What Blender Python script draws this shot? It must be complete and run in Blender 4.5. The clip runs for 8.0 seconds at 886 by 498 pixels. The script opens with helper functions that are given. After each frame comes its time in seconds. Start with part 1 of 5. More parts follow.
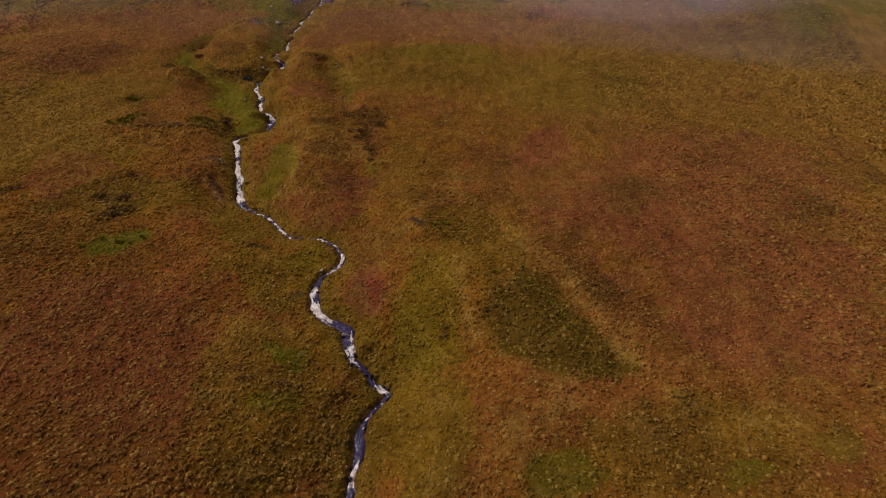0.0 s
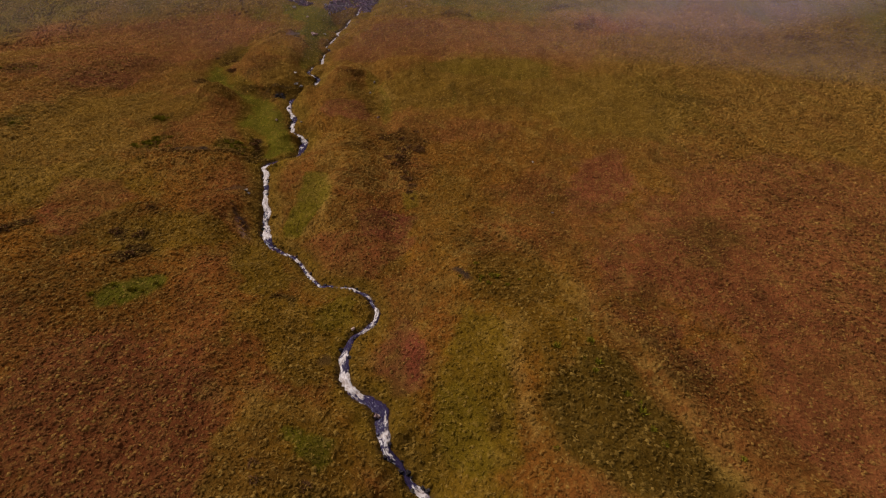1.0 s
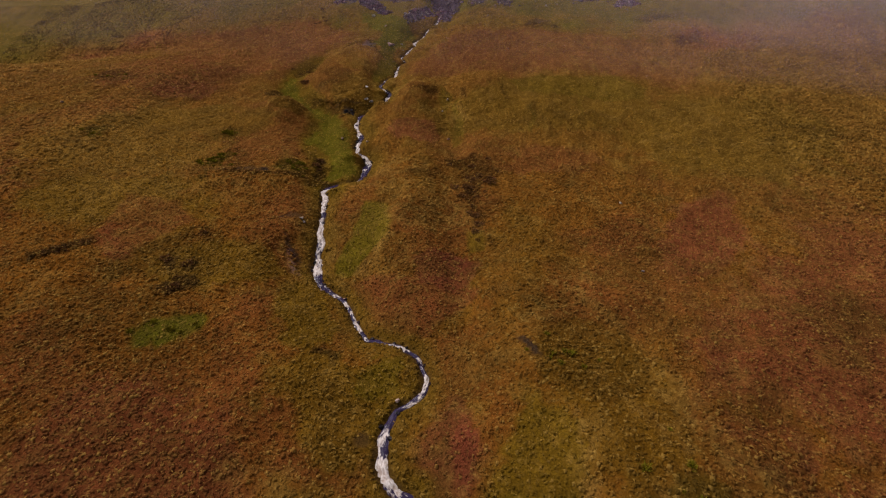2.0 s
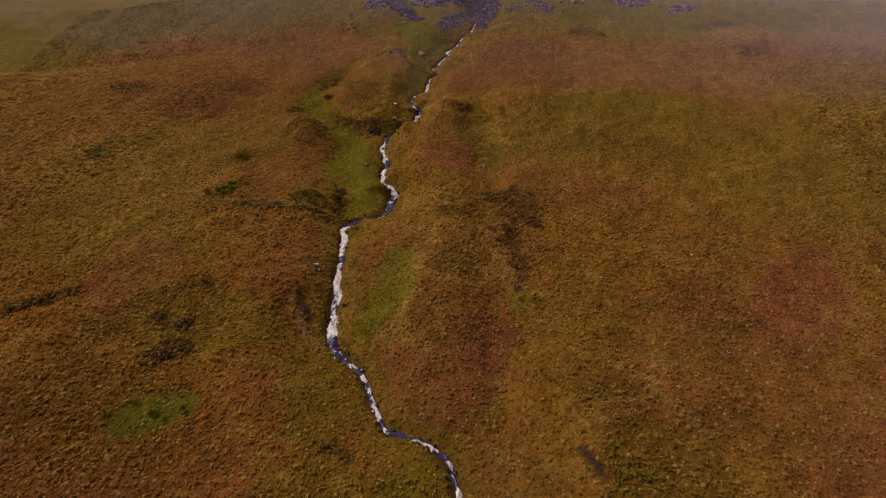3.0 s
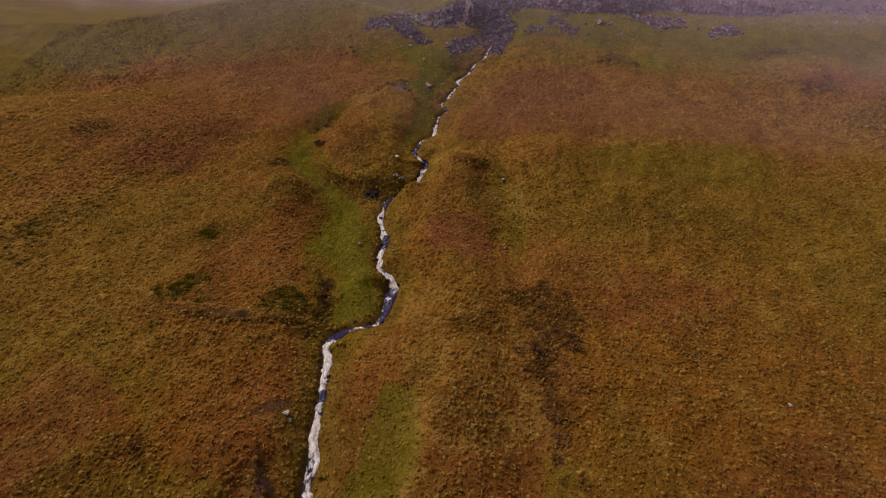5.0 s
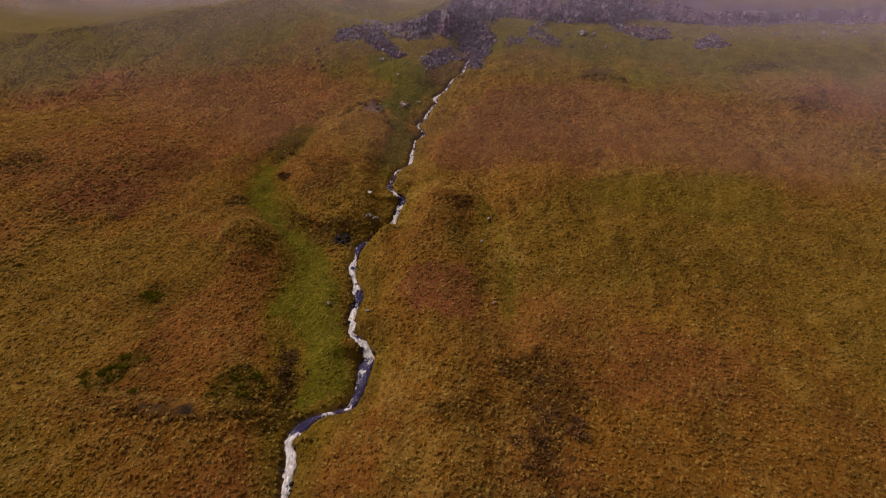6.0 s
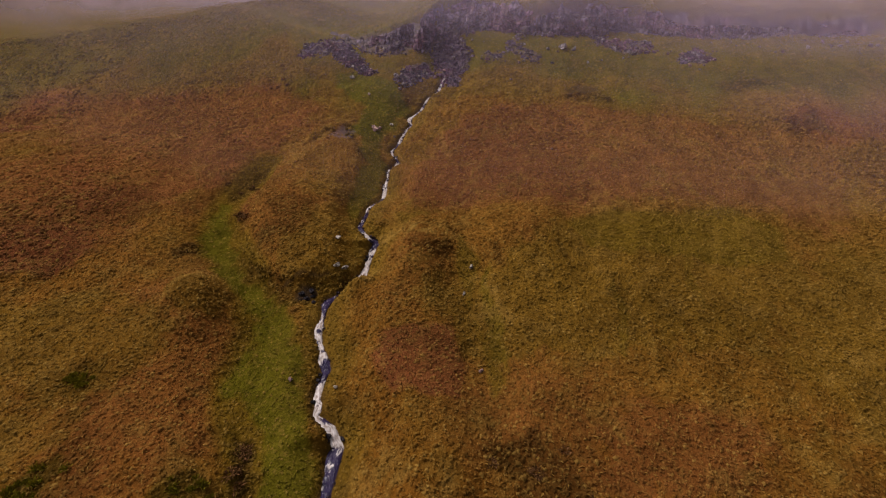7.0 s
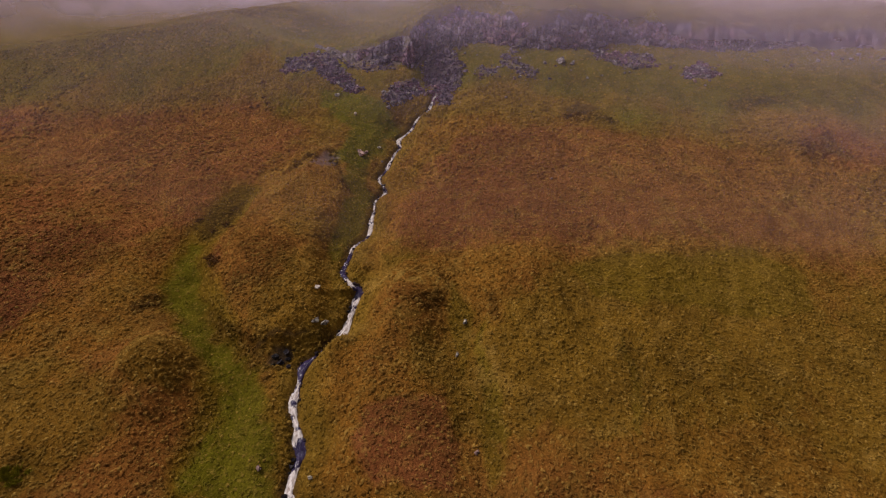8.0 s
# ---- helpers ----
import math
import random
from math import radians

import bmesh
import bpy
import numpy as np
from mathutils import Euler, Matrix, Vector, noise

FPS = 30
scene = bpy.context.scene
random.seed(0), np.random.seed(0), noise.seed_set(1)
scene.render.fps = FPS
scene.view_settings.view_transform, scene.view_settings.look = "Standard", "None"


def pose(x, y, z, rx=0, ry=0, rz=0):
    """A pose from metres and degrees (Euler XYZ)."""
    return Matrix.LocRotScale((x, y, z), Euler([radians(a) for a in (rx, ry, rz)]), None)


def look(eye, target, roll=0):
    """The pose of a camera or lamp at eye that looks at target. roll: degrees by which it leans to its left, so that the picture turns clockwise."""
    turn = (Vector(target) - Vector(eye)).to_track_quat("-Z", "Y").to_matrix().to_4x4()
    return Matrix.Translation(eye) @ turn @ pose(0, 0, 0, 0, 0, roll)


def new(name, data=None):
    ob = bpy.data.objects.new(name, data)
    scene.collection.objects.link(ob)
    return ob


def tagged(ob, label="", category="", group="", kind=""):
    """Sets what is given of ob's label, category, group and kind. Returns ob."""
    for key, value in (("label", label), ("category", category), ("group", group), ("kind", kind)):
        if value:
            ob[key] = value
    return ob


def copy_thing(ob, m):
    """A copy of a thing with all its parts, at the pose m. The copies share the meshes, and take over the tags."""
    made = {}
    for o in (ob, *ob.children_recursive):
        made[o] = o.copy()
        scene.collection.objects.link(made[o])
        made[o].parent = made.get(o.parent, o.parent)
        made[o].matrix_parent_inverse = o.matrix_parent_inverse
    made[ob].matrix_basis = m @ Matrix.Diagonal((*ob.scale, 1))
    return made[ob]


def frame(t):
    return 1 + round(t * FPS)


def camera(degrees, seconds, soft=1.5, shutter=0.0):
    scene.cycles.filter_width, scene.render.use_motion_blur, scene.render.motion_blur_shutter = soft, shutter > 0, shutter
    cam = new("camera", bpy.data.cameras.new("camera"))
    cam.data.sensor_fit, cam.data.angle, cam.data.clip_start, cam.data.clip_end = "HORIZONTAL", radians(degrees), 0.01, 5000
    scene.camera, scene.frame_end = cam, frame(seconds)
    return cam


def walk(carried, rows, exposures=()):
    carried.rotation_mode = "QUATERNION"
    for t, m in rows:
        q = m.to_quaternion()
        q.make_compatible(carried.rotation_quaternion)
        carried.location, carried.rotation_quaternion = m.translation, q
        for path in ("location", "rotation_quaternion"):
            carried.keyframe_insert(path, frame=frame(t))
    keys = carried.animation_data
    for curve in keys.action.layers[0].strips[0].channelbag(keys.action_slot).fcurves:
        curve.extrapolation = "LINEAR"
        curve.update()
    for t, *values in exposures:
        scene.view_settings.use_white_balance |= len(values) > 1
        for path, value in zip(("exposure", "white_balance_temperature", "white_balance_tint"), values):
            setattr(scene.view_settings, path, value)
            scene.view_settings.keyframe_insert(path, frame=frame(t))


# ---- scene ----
cam = camera(88.2, 8.0, soft=1.2)
EXPOSURE = 0.24
PATH = [
    (0, (0.31, -0.541, 30.98), (0.409, 1.197, 29.995), -0.0),
    (0.5, (-0.543, 3.526, 31.45), (-0.477, 5.268, 30.47), -0.1),
    (1, (-1.365, 7.522, 32.217), (-1.384, 9.267, 31.241), -0.2),
    (1.5, (-1.464, 10.962, 33.003), (-1.628, 12.701, 32.028), -0.2),
    (1.7, (-1.528, 12.526, 33.199), (-1.752, 14.26, 32.228), -0.2),
    (2.8, (-4.184, 22.427, 34.36), (-4.574, 24.132, 33.391), -0.4),
    (3, (-4.676, 23.899, 34.624), (-5.075, 25.602, 33.654), -0.4),
    (3.5, (-5.711, 27.418, 35.478), (-6.125, 29.116, 34.507), -0.5),
    (4, (-6.749, 31.201, 36.482), (-7.171, 32.895, 35.506), -0.5),
    (4.5, (-7.677, 34.674, 37.439), (-8.106, 36.367, 36.465), -0.5),
    (4.7, (-8.064, 36.11, 37.827), (-8.492, 37.804, 36.854), -0.4),
    (5.8, (-9.897, 44.252, 40.179), (-10.26, 45.954, 39.195), -0.4),
    (6, (-10.315, 45.705, 40.51), (-10.651, 47.414, 39.526), -0.4),
    (6.5, (-10.952, 49.077, 41.323), (-11.236, 50.795, 40.338), -0.4),
    (7, (-11.296, 52.597, 42.419), (-11.547, 54.32, 41.436), -0.4),
    (7.5, (-11.553, 55.665, 43.388), (-11.789, 57.389, 42.402), -0.4),
    (8, (-11.743, 58.98, 44.443), (-11.972, 60.702, 43.452), -0.5),
]
walk(cam, [(t, look(eye, target, roll)) for t, eye, target, roll in PATH], [(0, EXPOSURE)])

world = bpy.data.worlds.new("overcast_sky")
scene.world = world
world.use_nodes = True
wn, wl = world.node_tree.nodes, world.node_tree.links
sky = wn.new("ShaderNodeTexSky")
sky.sky_type, sky.sun_disc = "NISHITA", False
sky.sun_elevation, sky.sun_rotation = radians(52), radians(-72)
sky.dust_density, sky.air_density = 4.0, 1.0
cloud = wn.new("ShaderNodeHueSaturation")
cloud.inputs["Saturation"].default_value = 0.15
wl.new(sky.outputs["Color"], cloud.inputs["Color"])
wl.new(cloud.outputs["Color"], wn["Background"].inputs["Color"])
wn["Background"].inputs["Strength"].default_value = 0.080

sun = new("sun", bpy.data.lights.new("sun", "SUN"))
sun.data.energy, sun.data.angle, sun.data.color = 2.5, radians(12), (1.0, 0.95, 0.90)
sun.matrix_world = look((-54, 18, 72), (0, 0, 0))


# ---- materials ----
def material(name, rough=0.9, specular=0.2):
    m = bpy.data.materials.new(name)
    m.use_nodes = True
    nt = m.node_tree
    b = nt.nodes["Principled BSDF"]
    b.inputs["Roughness"].default_value = rough
    b.inputs["Specular IOR Level"].default_value = specular
    return m, nt, b


def mix(nt, factor, a, b, mode="MIX"):
    n = nt.nodes.new("ShaderNodeMix")
    n.data_type, n.blend_type = "RGBA", mode
    for socket, value in ((n.inputs["Factor"], factor), (n.inputs["A"], a), (n.inputs["B"], b)):
        if isinstance(value, bpy.types.NodeSocket):
            nt.links.new(value, socket)
        elif isinstance(value, tuple):
            socket.default_value = (*value, 1)
        else:
            socket.default_value = value
    return n.outputs["Result"]


def ramp(nt, value, low, high, out_low=0.0, out_high=1.0):
    n = nt.nodes.new("ShaderNodeMapRange")
    n.interpolation_type = "SMOOTHSTEP"
    nt.links.new(value, n.inputs["Value"])
    for key, v in (("From Min", low), ("From Max", high), ("To Min", out_low), ("To Max", out_high)):
        n.inputs[key].default_value = v
    return n.outputs["Result"]


def grain(nt, size, detail=4.0, rough=0.6, warp=0.0, stretch=(1, 1, 1)):
    """Noise with lumps of about the given size in metres."""
    geo = nt.nodes.new("ShaderNodeNewGeometry")
    scale = nt.nodes.new("ShaderNodeVectorMath")
    scale.operation = "MULTIPLY"
    scale.inputs[1].default_value = stretch
    nt.links.new(geo.outputs["Position"], scale.inputs[0])
    n = nt.nodes.new("ShaderNodeTexNoise")
    n.inputs["Scale"].default_value, n.inputs["Detail"].default_value = 1 / size, detail
    n.inputs["Roughness"].default_value, n.inputs["Distortion"].default_value = rough, warp
    nt.links.new(scale.outputs[0], n.inputs["Vector"])
    return n.outputs["Fac"]


def bump(nt, b, height, strength, distance):
    n = nt.nodes.new("ShaderNodeBump")
    n.inputs["Strength"].default_value, n.inputs["Distance"].default_value = strength, distance
    nt.links.new(height, n.inputs["Height"])
    nt.links.new(n.outputs["Normal"], b.inputs["Normal"])


def math_node(nt, operation, a, b):
    n = nt.nodes.new("ShaderNodeMath")
    n.operation = operation
    for socket, value in zip(n.inputs, (a, b)):
        if isinstance(value, bpy.types.NodeSocket):
            nt.links.new(value, socket)
        else:
            socket.default_value = value
    return n.outputs[0]


TAWNY, RUST, GREEN, DARK, STRAW = (0.278, 0.109, 0.012), (0.272, 0.070, 0.032), (0.156, 0.141, 0.010), (0.056, 0.026, 0.007), (0.46, 0.265, 0.060)


def heath_colour(nt):
    """Plant colours by the kinds that grow at a place (veg: rust, green, dark; alpha: straw). Dark and straw also carry
    painted shade, light and haze.
    """
    veg = nt.nodes.new("ShaderNodeAttribute")
    veg.attribute_name = "veg"
    split = nt.nodes.new("ShaderNodeSeparateColor")
    nt.links.new(veg.outputs["Color"], split.inputs["Color"])
    c = mix(nt, split.outputs[0], TAWNY, RUST)
    c = mix(nt, split.outputs[1], c, GREEN)
    c = mix(nt, veg.outputs["Alpha"], c, STRAW)
    c = mix(nt, split.outputs[2], c, DARK)
    c = mix(nt, ramp(nt, grain(nt, 3.5, 5, 0.65), 0.3, 0.7, 0.0, 0.36), c, mix(nt, 1.0, c, (0.62, 0.60, 0.60), "MULTIPLY"))
    streaks = grain(nt, 2.4, 4, 0.6, 0.4, (1, 0.35, 1))
    c = mix(nt, ramp(nt, streaks, 0.34, 0.62, 0.5, 0.0), c, mix(nt, 1.0, c, (0.58, 0.57, 0.60), "MULTIPLY"))
    lumps = grain(nt, 0.75, 3, 0.7)
    c = mix(nt, ramp(nt, lumps, 0.36, 0.54, 0.28, 0.0), c, mix(nt, 1.0, c, (0.50, 0.48, 0.46), "MULTIPLY"))
    c = mix(nt, ramp(nt, lumps, 0.54, 0.72, 0.0, 0.24), c, STRAW)
    return c


def ground_material():
    m, nt, b = material("heath_ground", 0.95, 0.01)
    bare = nt.nodes.new("ShaderNodeAttribute")
    bare.attribute_name = "bare"
    split = nt.nodes.new("ShaderNodeSeparateColor")
    nt.links.new(bare.outputs["Color"], split.inputs["Color"])
    fine = grain(nt, 0.16, 6, 0.75)
    c = heath_colour(nt)
    c = mix(nt, ramp(nt, fine, 0.34, 0.72), mix(nt, 1.0, c, (0.52, 0.49, 0.46), "MULTIPLY"), mix(nt, 1.0, c, (0.94, 0.90, 0.87), "MULTIPLY"))
    c = mix(nt, ramp(nt, grain(nt, 0.5, 3, 0.6), 0.55, 0.75, 0.0, 0.5), c, mix(nt, 0.5, c, STRAW))
    peat = mix(nt, fine, (0.016, 0.010, 0.007), (0.045, 0.028, 0.020))
    stone = mix(nt, grain(nt, 0.45, 8, 0.7), (0.065, 0.046, 0.064), (0.24, 0.175, 0.225))
    c = mix(nt, split.outputs[0], c, peat)
    c = mix(nt, split.outputs[1], c, stone)
    nt.links.new(c, b.inputs["Base Color"])
    bump(nt, b, math_node(nt, "ADD", fine, grain(nt, 0.6, 3)), 0.9, 0.22)
    return m


def plant_material():
    m, nt, b = material("tussock_blades", 0.85, 0.03)
    geo = nt.nodes.new("ShaderNodeNewGeometry")
    shade = nt.nodes.new("ShaderNodeHueSaturation")
    nt.links.new(ramp(nt, geo.outputs["Random Per Island"], 0.0, 1.0, 0.84, 1.16), shade.inputs["Value"])
    pale = ramp(nt, geo.outputs["Random Per Island"], 0.66, 1.0, 0.0, 0.60)
    tip = nt.nodes.new("ShaderNodeAttribute")
    tip.attribute_name = "tip"
    c = heath_colour(nt)
    nt.links.new(c, shade.inputs["Color"])
    c = mix(nt, math_node(nt, "MULTIPLY", tip.outputs["Fac"], 0.20), mix(nt, pale, shade.outputs["Color"], STRAW), STRAW)
    fibre = grain(nt, 0.09, 4, 0.7)
    c = mix(nt, ramp(nt, fibre, 0.36, 0.60, 0.42, 0.0), c, mix(nt, 1.0, c, (0.55, 0.53, 0.50), "MULTIPLY"))
    nt.links.new(c, b.inputs["Base Color"])
    bump(nt, b, fibre, 0.8, 0.08)
    glow, blend = nt.nodes.new("ShaderNodeBsdfTranslucent"), nt.nodes.new("ShaderNodeMixShader")
    blend.inputs["Fac"].default_value = 0.42
    nt.links.new(c, glow.inputs["Color"])
    nt.links.new(b.outputs[0], blend.inputs[1])
    nt.links.new(glow.outputs[0], blend.inputs[2])
    nt.links.new(blend.outputs[0], nt.nodes["Material Output"].inputs["Surface"])
    return m


def rock_material(name, dark, light, cell=0.55, stretch=(1, 1, 0.7), turf=0.0):
    """Jointed grey-mauve rock: cells of lighter and darker faces, dark cracks, lichen and moss."""
    m, nt, b = material(name, 0.88, 0.08)
    info = nt.nodes.new("ShaderNodeObjectInfo")
    geo = nt.nodes.new("ShaderNodeNewGeometry")
    scale = nt.nodes.new("ShaderNodeVectorMath")
    scale.operation = "MULTIPLY"
    scale.inputs[1].default_value = stretch
    nt.links.new(geo.outputs["Position"], scale.inputs[0])
    cells, cracks = nt.nodes.new("ShaderNodeTexVoronoi"), nt.nodes.new("ShaderNodeTexVoronoi")
    cracks.feature = "DISTANCE_TO_EDGE"
    for v in (cells, cracks):
        v.inputs["Scale"].default_value = 1 / cell
        nt.links.new(scale.outputs[0], v.inputs["Vector"])
    c = mix(nt, ramp(nt, grain(nt, 0.5, 8, 0.72, 0.0, stretch), 0.30, 0.72), dark, light)
    c = mix(nt, ramp(nt, cells.outputs["Color"], 0.1, 0.9), mix(nt, 1.0, c, (0.45, 0.42, 0.46), "MULTIPLY"), c)
    c = mix(nt, ramp(nt, grain(nt, 0.25, 5, 0.7, 0, (1, 1, 2.5)), 0.58, 0.74, 0, 0.40), c, (0.46, 0.39, 0.42))
    c = mix(nt, ramp(nt, grain(nt, 1.6, 5, 0.6), 0.56, 0.68, 0, 0.40), c, (0.13, 0.105, 0.02))
    c = mix(nt, ramp(nt, cracks.outputs["Distance"], 0.0, 0.10, 0.75, 0.0), c, (0.022, 0.017, 0.024))
    c = mix(nt, ramp(nt, grain(nt, 5.0, 3, 0.5), 0.48, 0.60, 0.0, 0.7), c, mix(nt, 1.0, c, (1.10, 0.68, 0.76), "MULTIPLY"))
    lie = nt.nodes.new("ShaderNodeSeparateXYZ")
    nt.links.new(geo.outputs["Normal"], lie.inputs[0])
    level = math_node(nt, "ADD", lie.outputs["Z"], math_node(nt, "MULTIPLY", grain(nt, 2.2, 4, 0.6), 0.7))
    c = mix(nt, ramp(nt, level, 0.85, 1.15, 0.0, turf), c, mix(nt, grain(nt, 0.3, 4), (0.10, 0.075, 0.006), (0.22, 0.15, 0.02)))
    shade = nt.nodes.new("ShaderNodeHueSaturation")
    nt.links.new(c, shade.inputs["Color"])
    nt.links.new(ramp(nt, info.outputs["Random"], 0, 1, 0.75, 1.3), shade.inputs["Value"])
    nt.links.new(shade.outputs["Color"], b.inputs["Base Color"])
    bump(nt, b, math_node(nt, "ADD", grain(nt, 0.2, 8, 0.75), ramp(nt, cracks.outputs["Distance"], 0.0, 0.12)), 0.9, 0.15)
    return m


def water_material():
    """Dark water with froth drawn out along the flow; its purple sky reflection is base colour."""
    m, nt, b = material("stream_water", 0.12, 0.12)
    foam, flow = nt.nodes.new("ShaderNodeAttribute"), nt.nodes.new("ShaderNodeAttribute")
    foam.attribute_name, flow.attribute_name = "foam", "flow"
    noises = []
    for scale, detail in ((1.3, 4.0), (4.0, 4.0)):
        n = nt.nodes.new("ShaderNodeTexNoise")
        n.inputs["Scale"].default_value, n.inputs["Detail"].default_value, n.inputs["Distortion"].default_value = scale, detail, 0.8
        nt.links.new(flow.outputs["Vector"], n.inputs["Vector"])
        noises.append(n.outputs["Fac"])
    cover = math_node(nt, "ADD", foam.outputs["Fac"], math_node(nt, "ADD", math_node(nt, "MULTIPLY", noises[0], 0.9), math_node(nt, "MULTIPLY", noises[1], 0.6)))
    white = ramp(nt, cover, 1.14, 1.30)
    froth = mix(nt, ramp(nt, noises[1], 0.3, 0.7), (0.30, 0.22, 0.19), (0.68, 0.59, 0.58))
    # Purple-blue of the reflected sky, put into the water's own colour.
    c = mix(nt, white, mix(nt, noises[0], (0.012, 0.008, 0.024), (0.045, 0.030, 0.075)), froth)
    nt.links.new(c, b.inputs["Base Color"])
    nt.links.new(ramp(nt, white, 0, 1, 0.14, 0.75), b.inputs["Roughness"])
    bump(nt, b, noises[1], 0.8, 0.12)
    return m


def mist_material():
    m = bpy.data.materials.new("drifting_mist")
    m.use_nodes = True
    nt = m.node_tree
    nt.nodes.remove(nt.nodes["Principled BSDF"])
    clear, veil, blend = (nt.nodes.new(k) for k in ("ShaderNodeBsdfTransparent", "ShaderNodeBsdfDiffuse", "ShaderNodeMixShader"))
    veil.inputs["Color"].default_value = (0.60, 0.49, 0.66, 1)
    thick = nt.nodes.new("ShaderNodeAttribute")
    thick.attribute_name = "thick"
    wisps = ramp(nt, grain(nt, 26, 4, 0.5, 0.3, (1, 1, 2.2)), 0.3, 0.72, 0.55, 1.0)
    fac = math_node(nt, "MULTIPLY", thick.outputs["Fac"], wisps)
    nt.links.new(fac, blend.inputs["Fac"])
    nt.links.new(clear.outputs[0], blend.inputs[1])
    glow = nt.nodes.new("ShaderNodeBsdfTranslucent")
    glow.inputs["Color"].default_value = (0.60, 0.49, 0.66, 1)
    both = nt.nodes.new("ShaderNodeAddShader")
    nt.links.new(veil.outputs[0], both.inputs[0])
    nt.links.new(glow.outputs[0], both.inputs[1])
    nt.links.new(both.outputs[0], blend.inputs[2])
    nt.links.new(blend.outputs[0], nt.nodes["Material Output"].inputs["Surface"])
    return m


def leaf_material(name, low, high):
    m, nt, b = material(name, 0.9, 0.015)
    geo = nt.nodes.new("ShaderNodeNewGeometry")
    info = nt.nodes.new("ShaderNodeObjectInfo")
    c = mix(nt, geo.outputs["Random Per Island"], low, high)
    c = mix(nt, ramp(nt, info.outputs["Random"], 0, 1, 0.0, 0.5), c, mix(nt, 1.0, c, (0.60, 0.58, 0.55), "MULTIPLY"))
    nt.links.new(c, b.inputs["Base Color"])
    return m


MAT_HEATHER, MAT_RUSH = leaf_material("heather_leaves", (0.075, 0.036, 0.014), (0.200, 0.090, 0.036)), leaf_material("rush_blades", (0.125, 0.100, 0.008), (0.240, 0.190, 0.014))
MAT_STEM = leaf_material("woody_stems", (0.035, 0.022, 0.014), (0.09, 0.06, 0.04))
MAT_GROUND, MAT_PLANT, MAT_WATER = ground_material(), plant_material(), water_material()
MAT_MIST = mist_material()
MAT_CRAG = rock_material("dark_crag_rock", (0.13, 0.095, 0.13), (0.40, 0.31, 0.42), 0.7, (1, 0.6, 0.7), 0.35)
MAT_SCREE = rock_material("mauve_scree_rock", (0.060, 0.040, 0.060), (0.30, 0.21, 0.29), 0.5)
MAT_BOULDER = rock_material("pale_boulder_rock", (0.12, 0.090, 0.092), (0.52, 0.43, 0.42), 0.7)
MAT_PALE = rock_material("pale_field_stone", (0.30, 0.24, 0.18), (0.74, 0.64, 0.54), 0.6)
MAT_WET = rock_material("wet_stream_rock", (0.012, 0.010, 0.012), (0.075, 0.060, 0.066), 0.3)


# ---- lie of the land: plain functions of x and y ----
# the stream from its lower end up: (x, y, height, width, froth)
MOUTH_REACH = [(-9.5, -6, -4.0, 0.5, 0.4), (-7.0, 10, -0.6, 0.5, 0.5), (-5.3, 16.5, 0.7, 0.5, 0.5), (-4.9, 18.8, 1.1, 0.62, 0.5),
              (-4.9, 19.6, 1.3, 0.36, 0.7), (-4.8, 20.3, 1.4, 0.45, 0.6), (-4.6, 21.0, 1.4, 0.64, 0.1), (-4.6, 21.8, 1.5, 0.92, 0.0),
              (-4.7, 22.7, 1.7, 0.75, 0.2), (-4.5, 23.3, 1.8, 0.56, 0.6), (-4.3, 24.1, 1.9, 0.33, 0.7), (-3.8, 24.7, 2.0, 0.29, 0.7),
              (-3.3, 25.4, 2.1, 0.29, 0.7), (-2.8, 25.9, 2.2, 0.39, 0.6), (-2.6, 26.4, 2.3, 0.49, 0.8), (-3.2, 26.7, 2.4, 0.59, 0.5),
              (-3.9, 27.2, 2.6, 0.59, 0.3), (-4.3, 27.7, 2.9, 0.4, 0.4)]
POOLS_REACH = [(-4.5, 28.1, 3.1, 0.4, 0.4), (-4.9, 28.4, 3.3, 0.6, 0.6), (-5.5, 28.7, 3.6, 0.7, 0.3), (-5.9, 29.3, 3.9, 0.81, 0.6),
              (-6.0, 30.1, 4.1, 0.92, 0.6), (-6.3, 30.9, 4.2, 1.03, 0.4), (-6.2, 31.7, 4.3, 1.15, 0.05), (-6.9, 32.4, 4.5, 1.17, 0.0),
              (-7.7, 32.8, 4.6, 0.86, 0.2), (-8.3, 33.0, 4.7, 0.86, 0.9), (-9.0, 33.6, 5.0, 0.76, 0.6), (-9.5, 34.2, 5.2, 0.88, 0.8),
              (-9.7, 35.1, 5.4, 0.78, 0.6), (-10.0, 36.3, 5.6, 0.79, 0.6), (-10.0, 37.1, 5.7, 0.69, 0.4), (-9.8, 37.9, 5.8, 0.58, 0.3),
              (-9.6, 38.7, 5.9, 0.47, 0.5), (-8.8, 39.2, 6.1, 0.47, 0.8)]
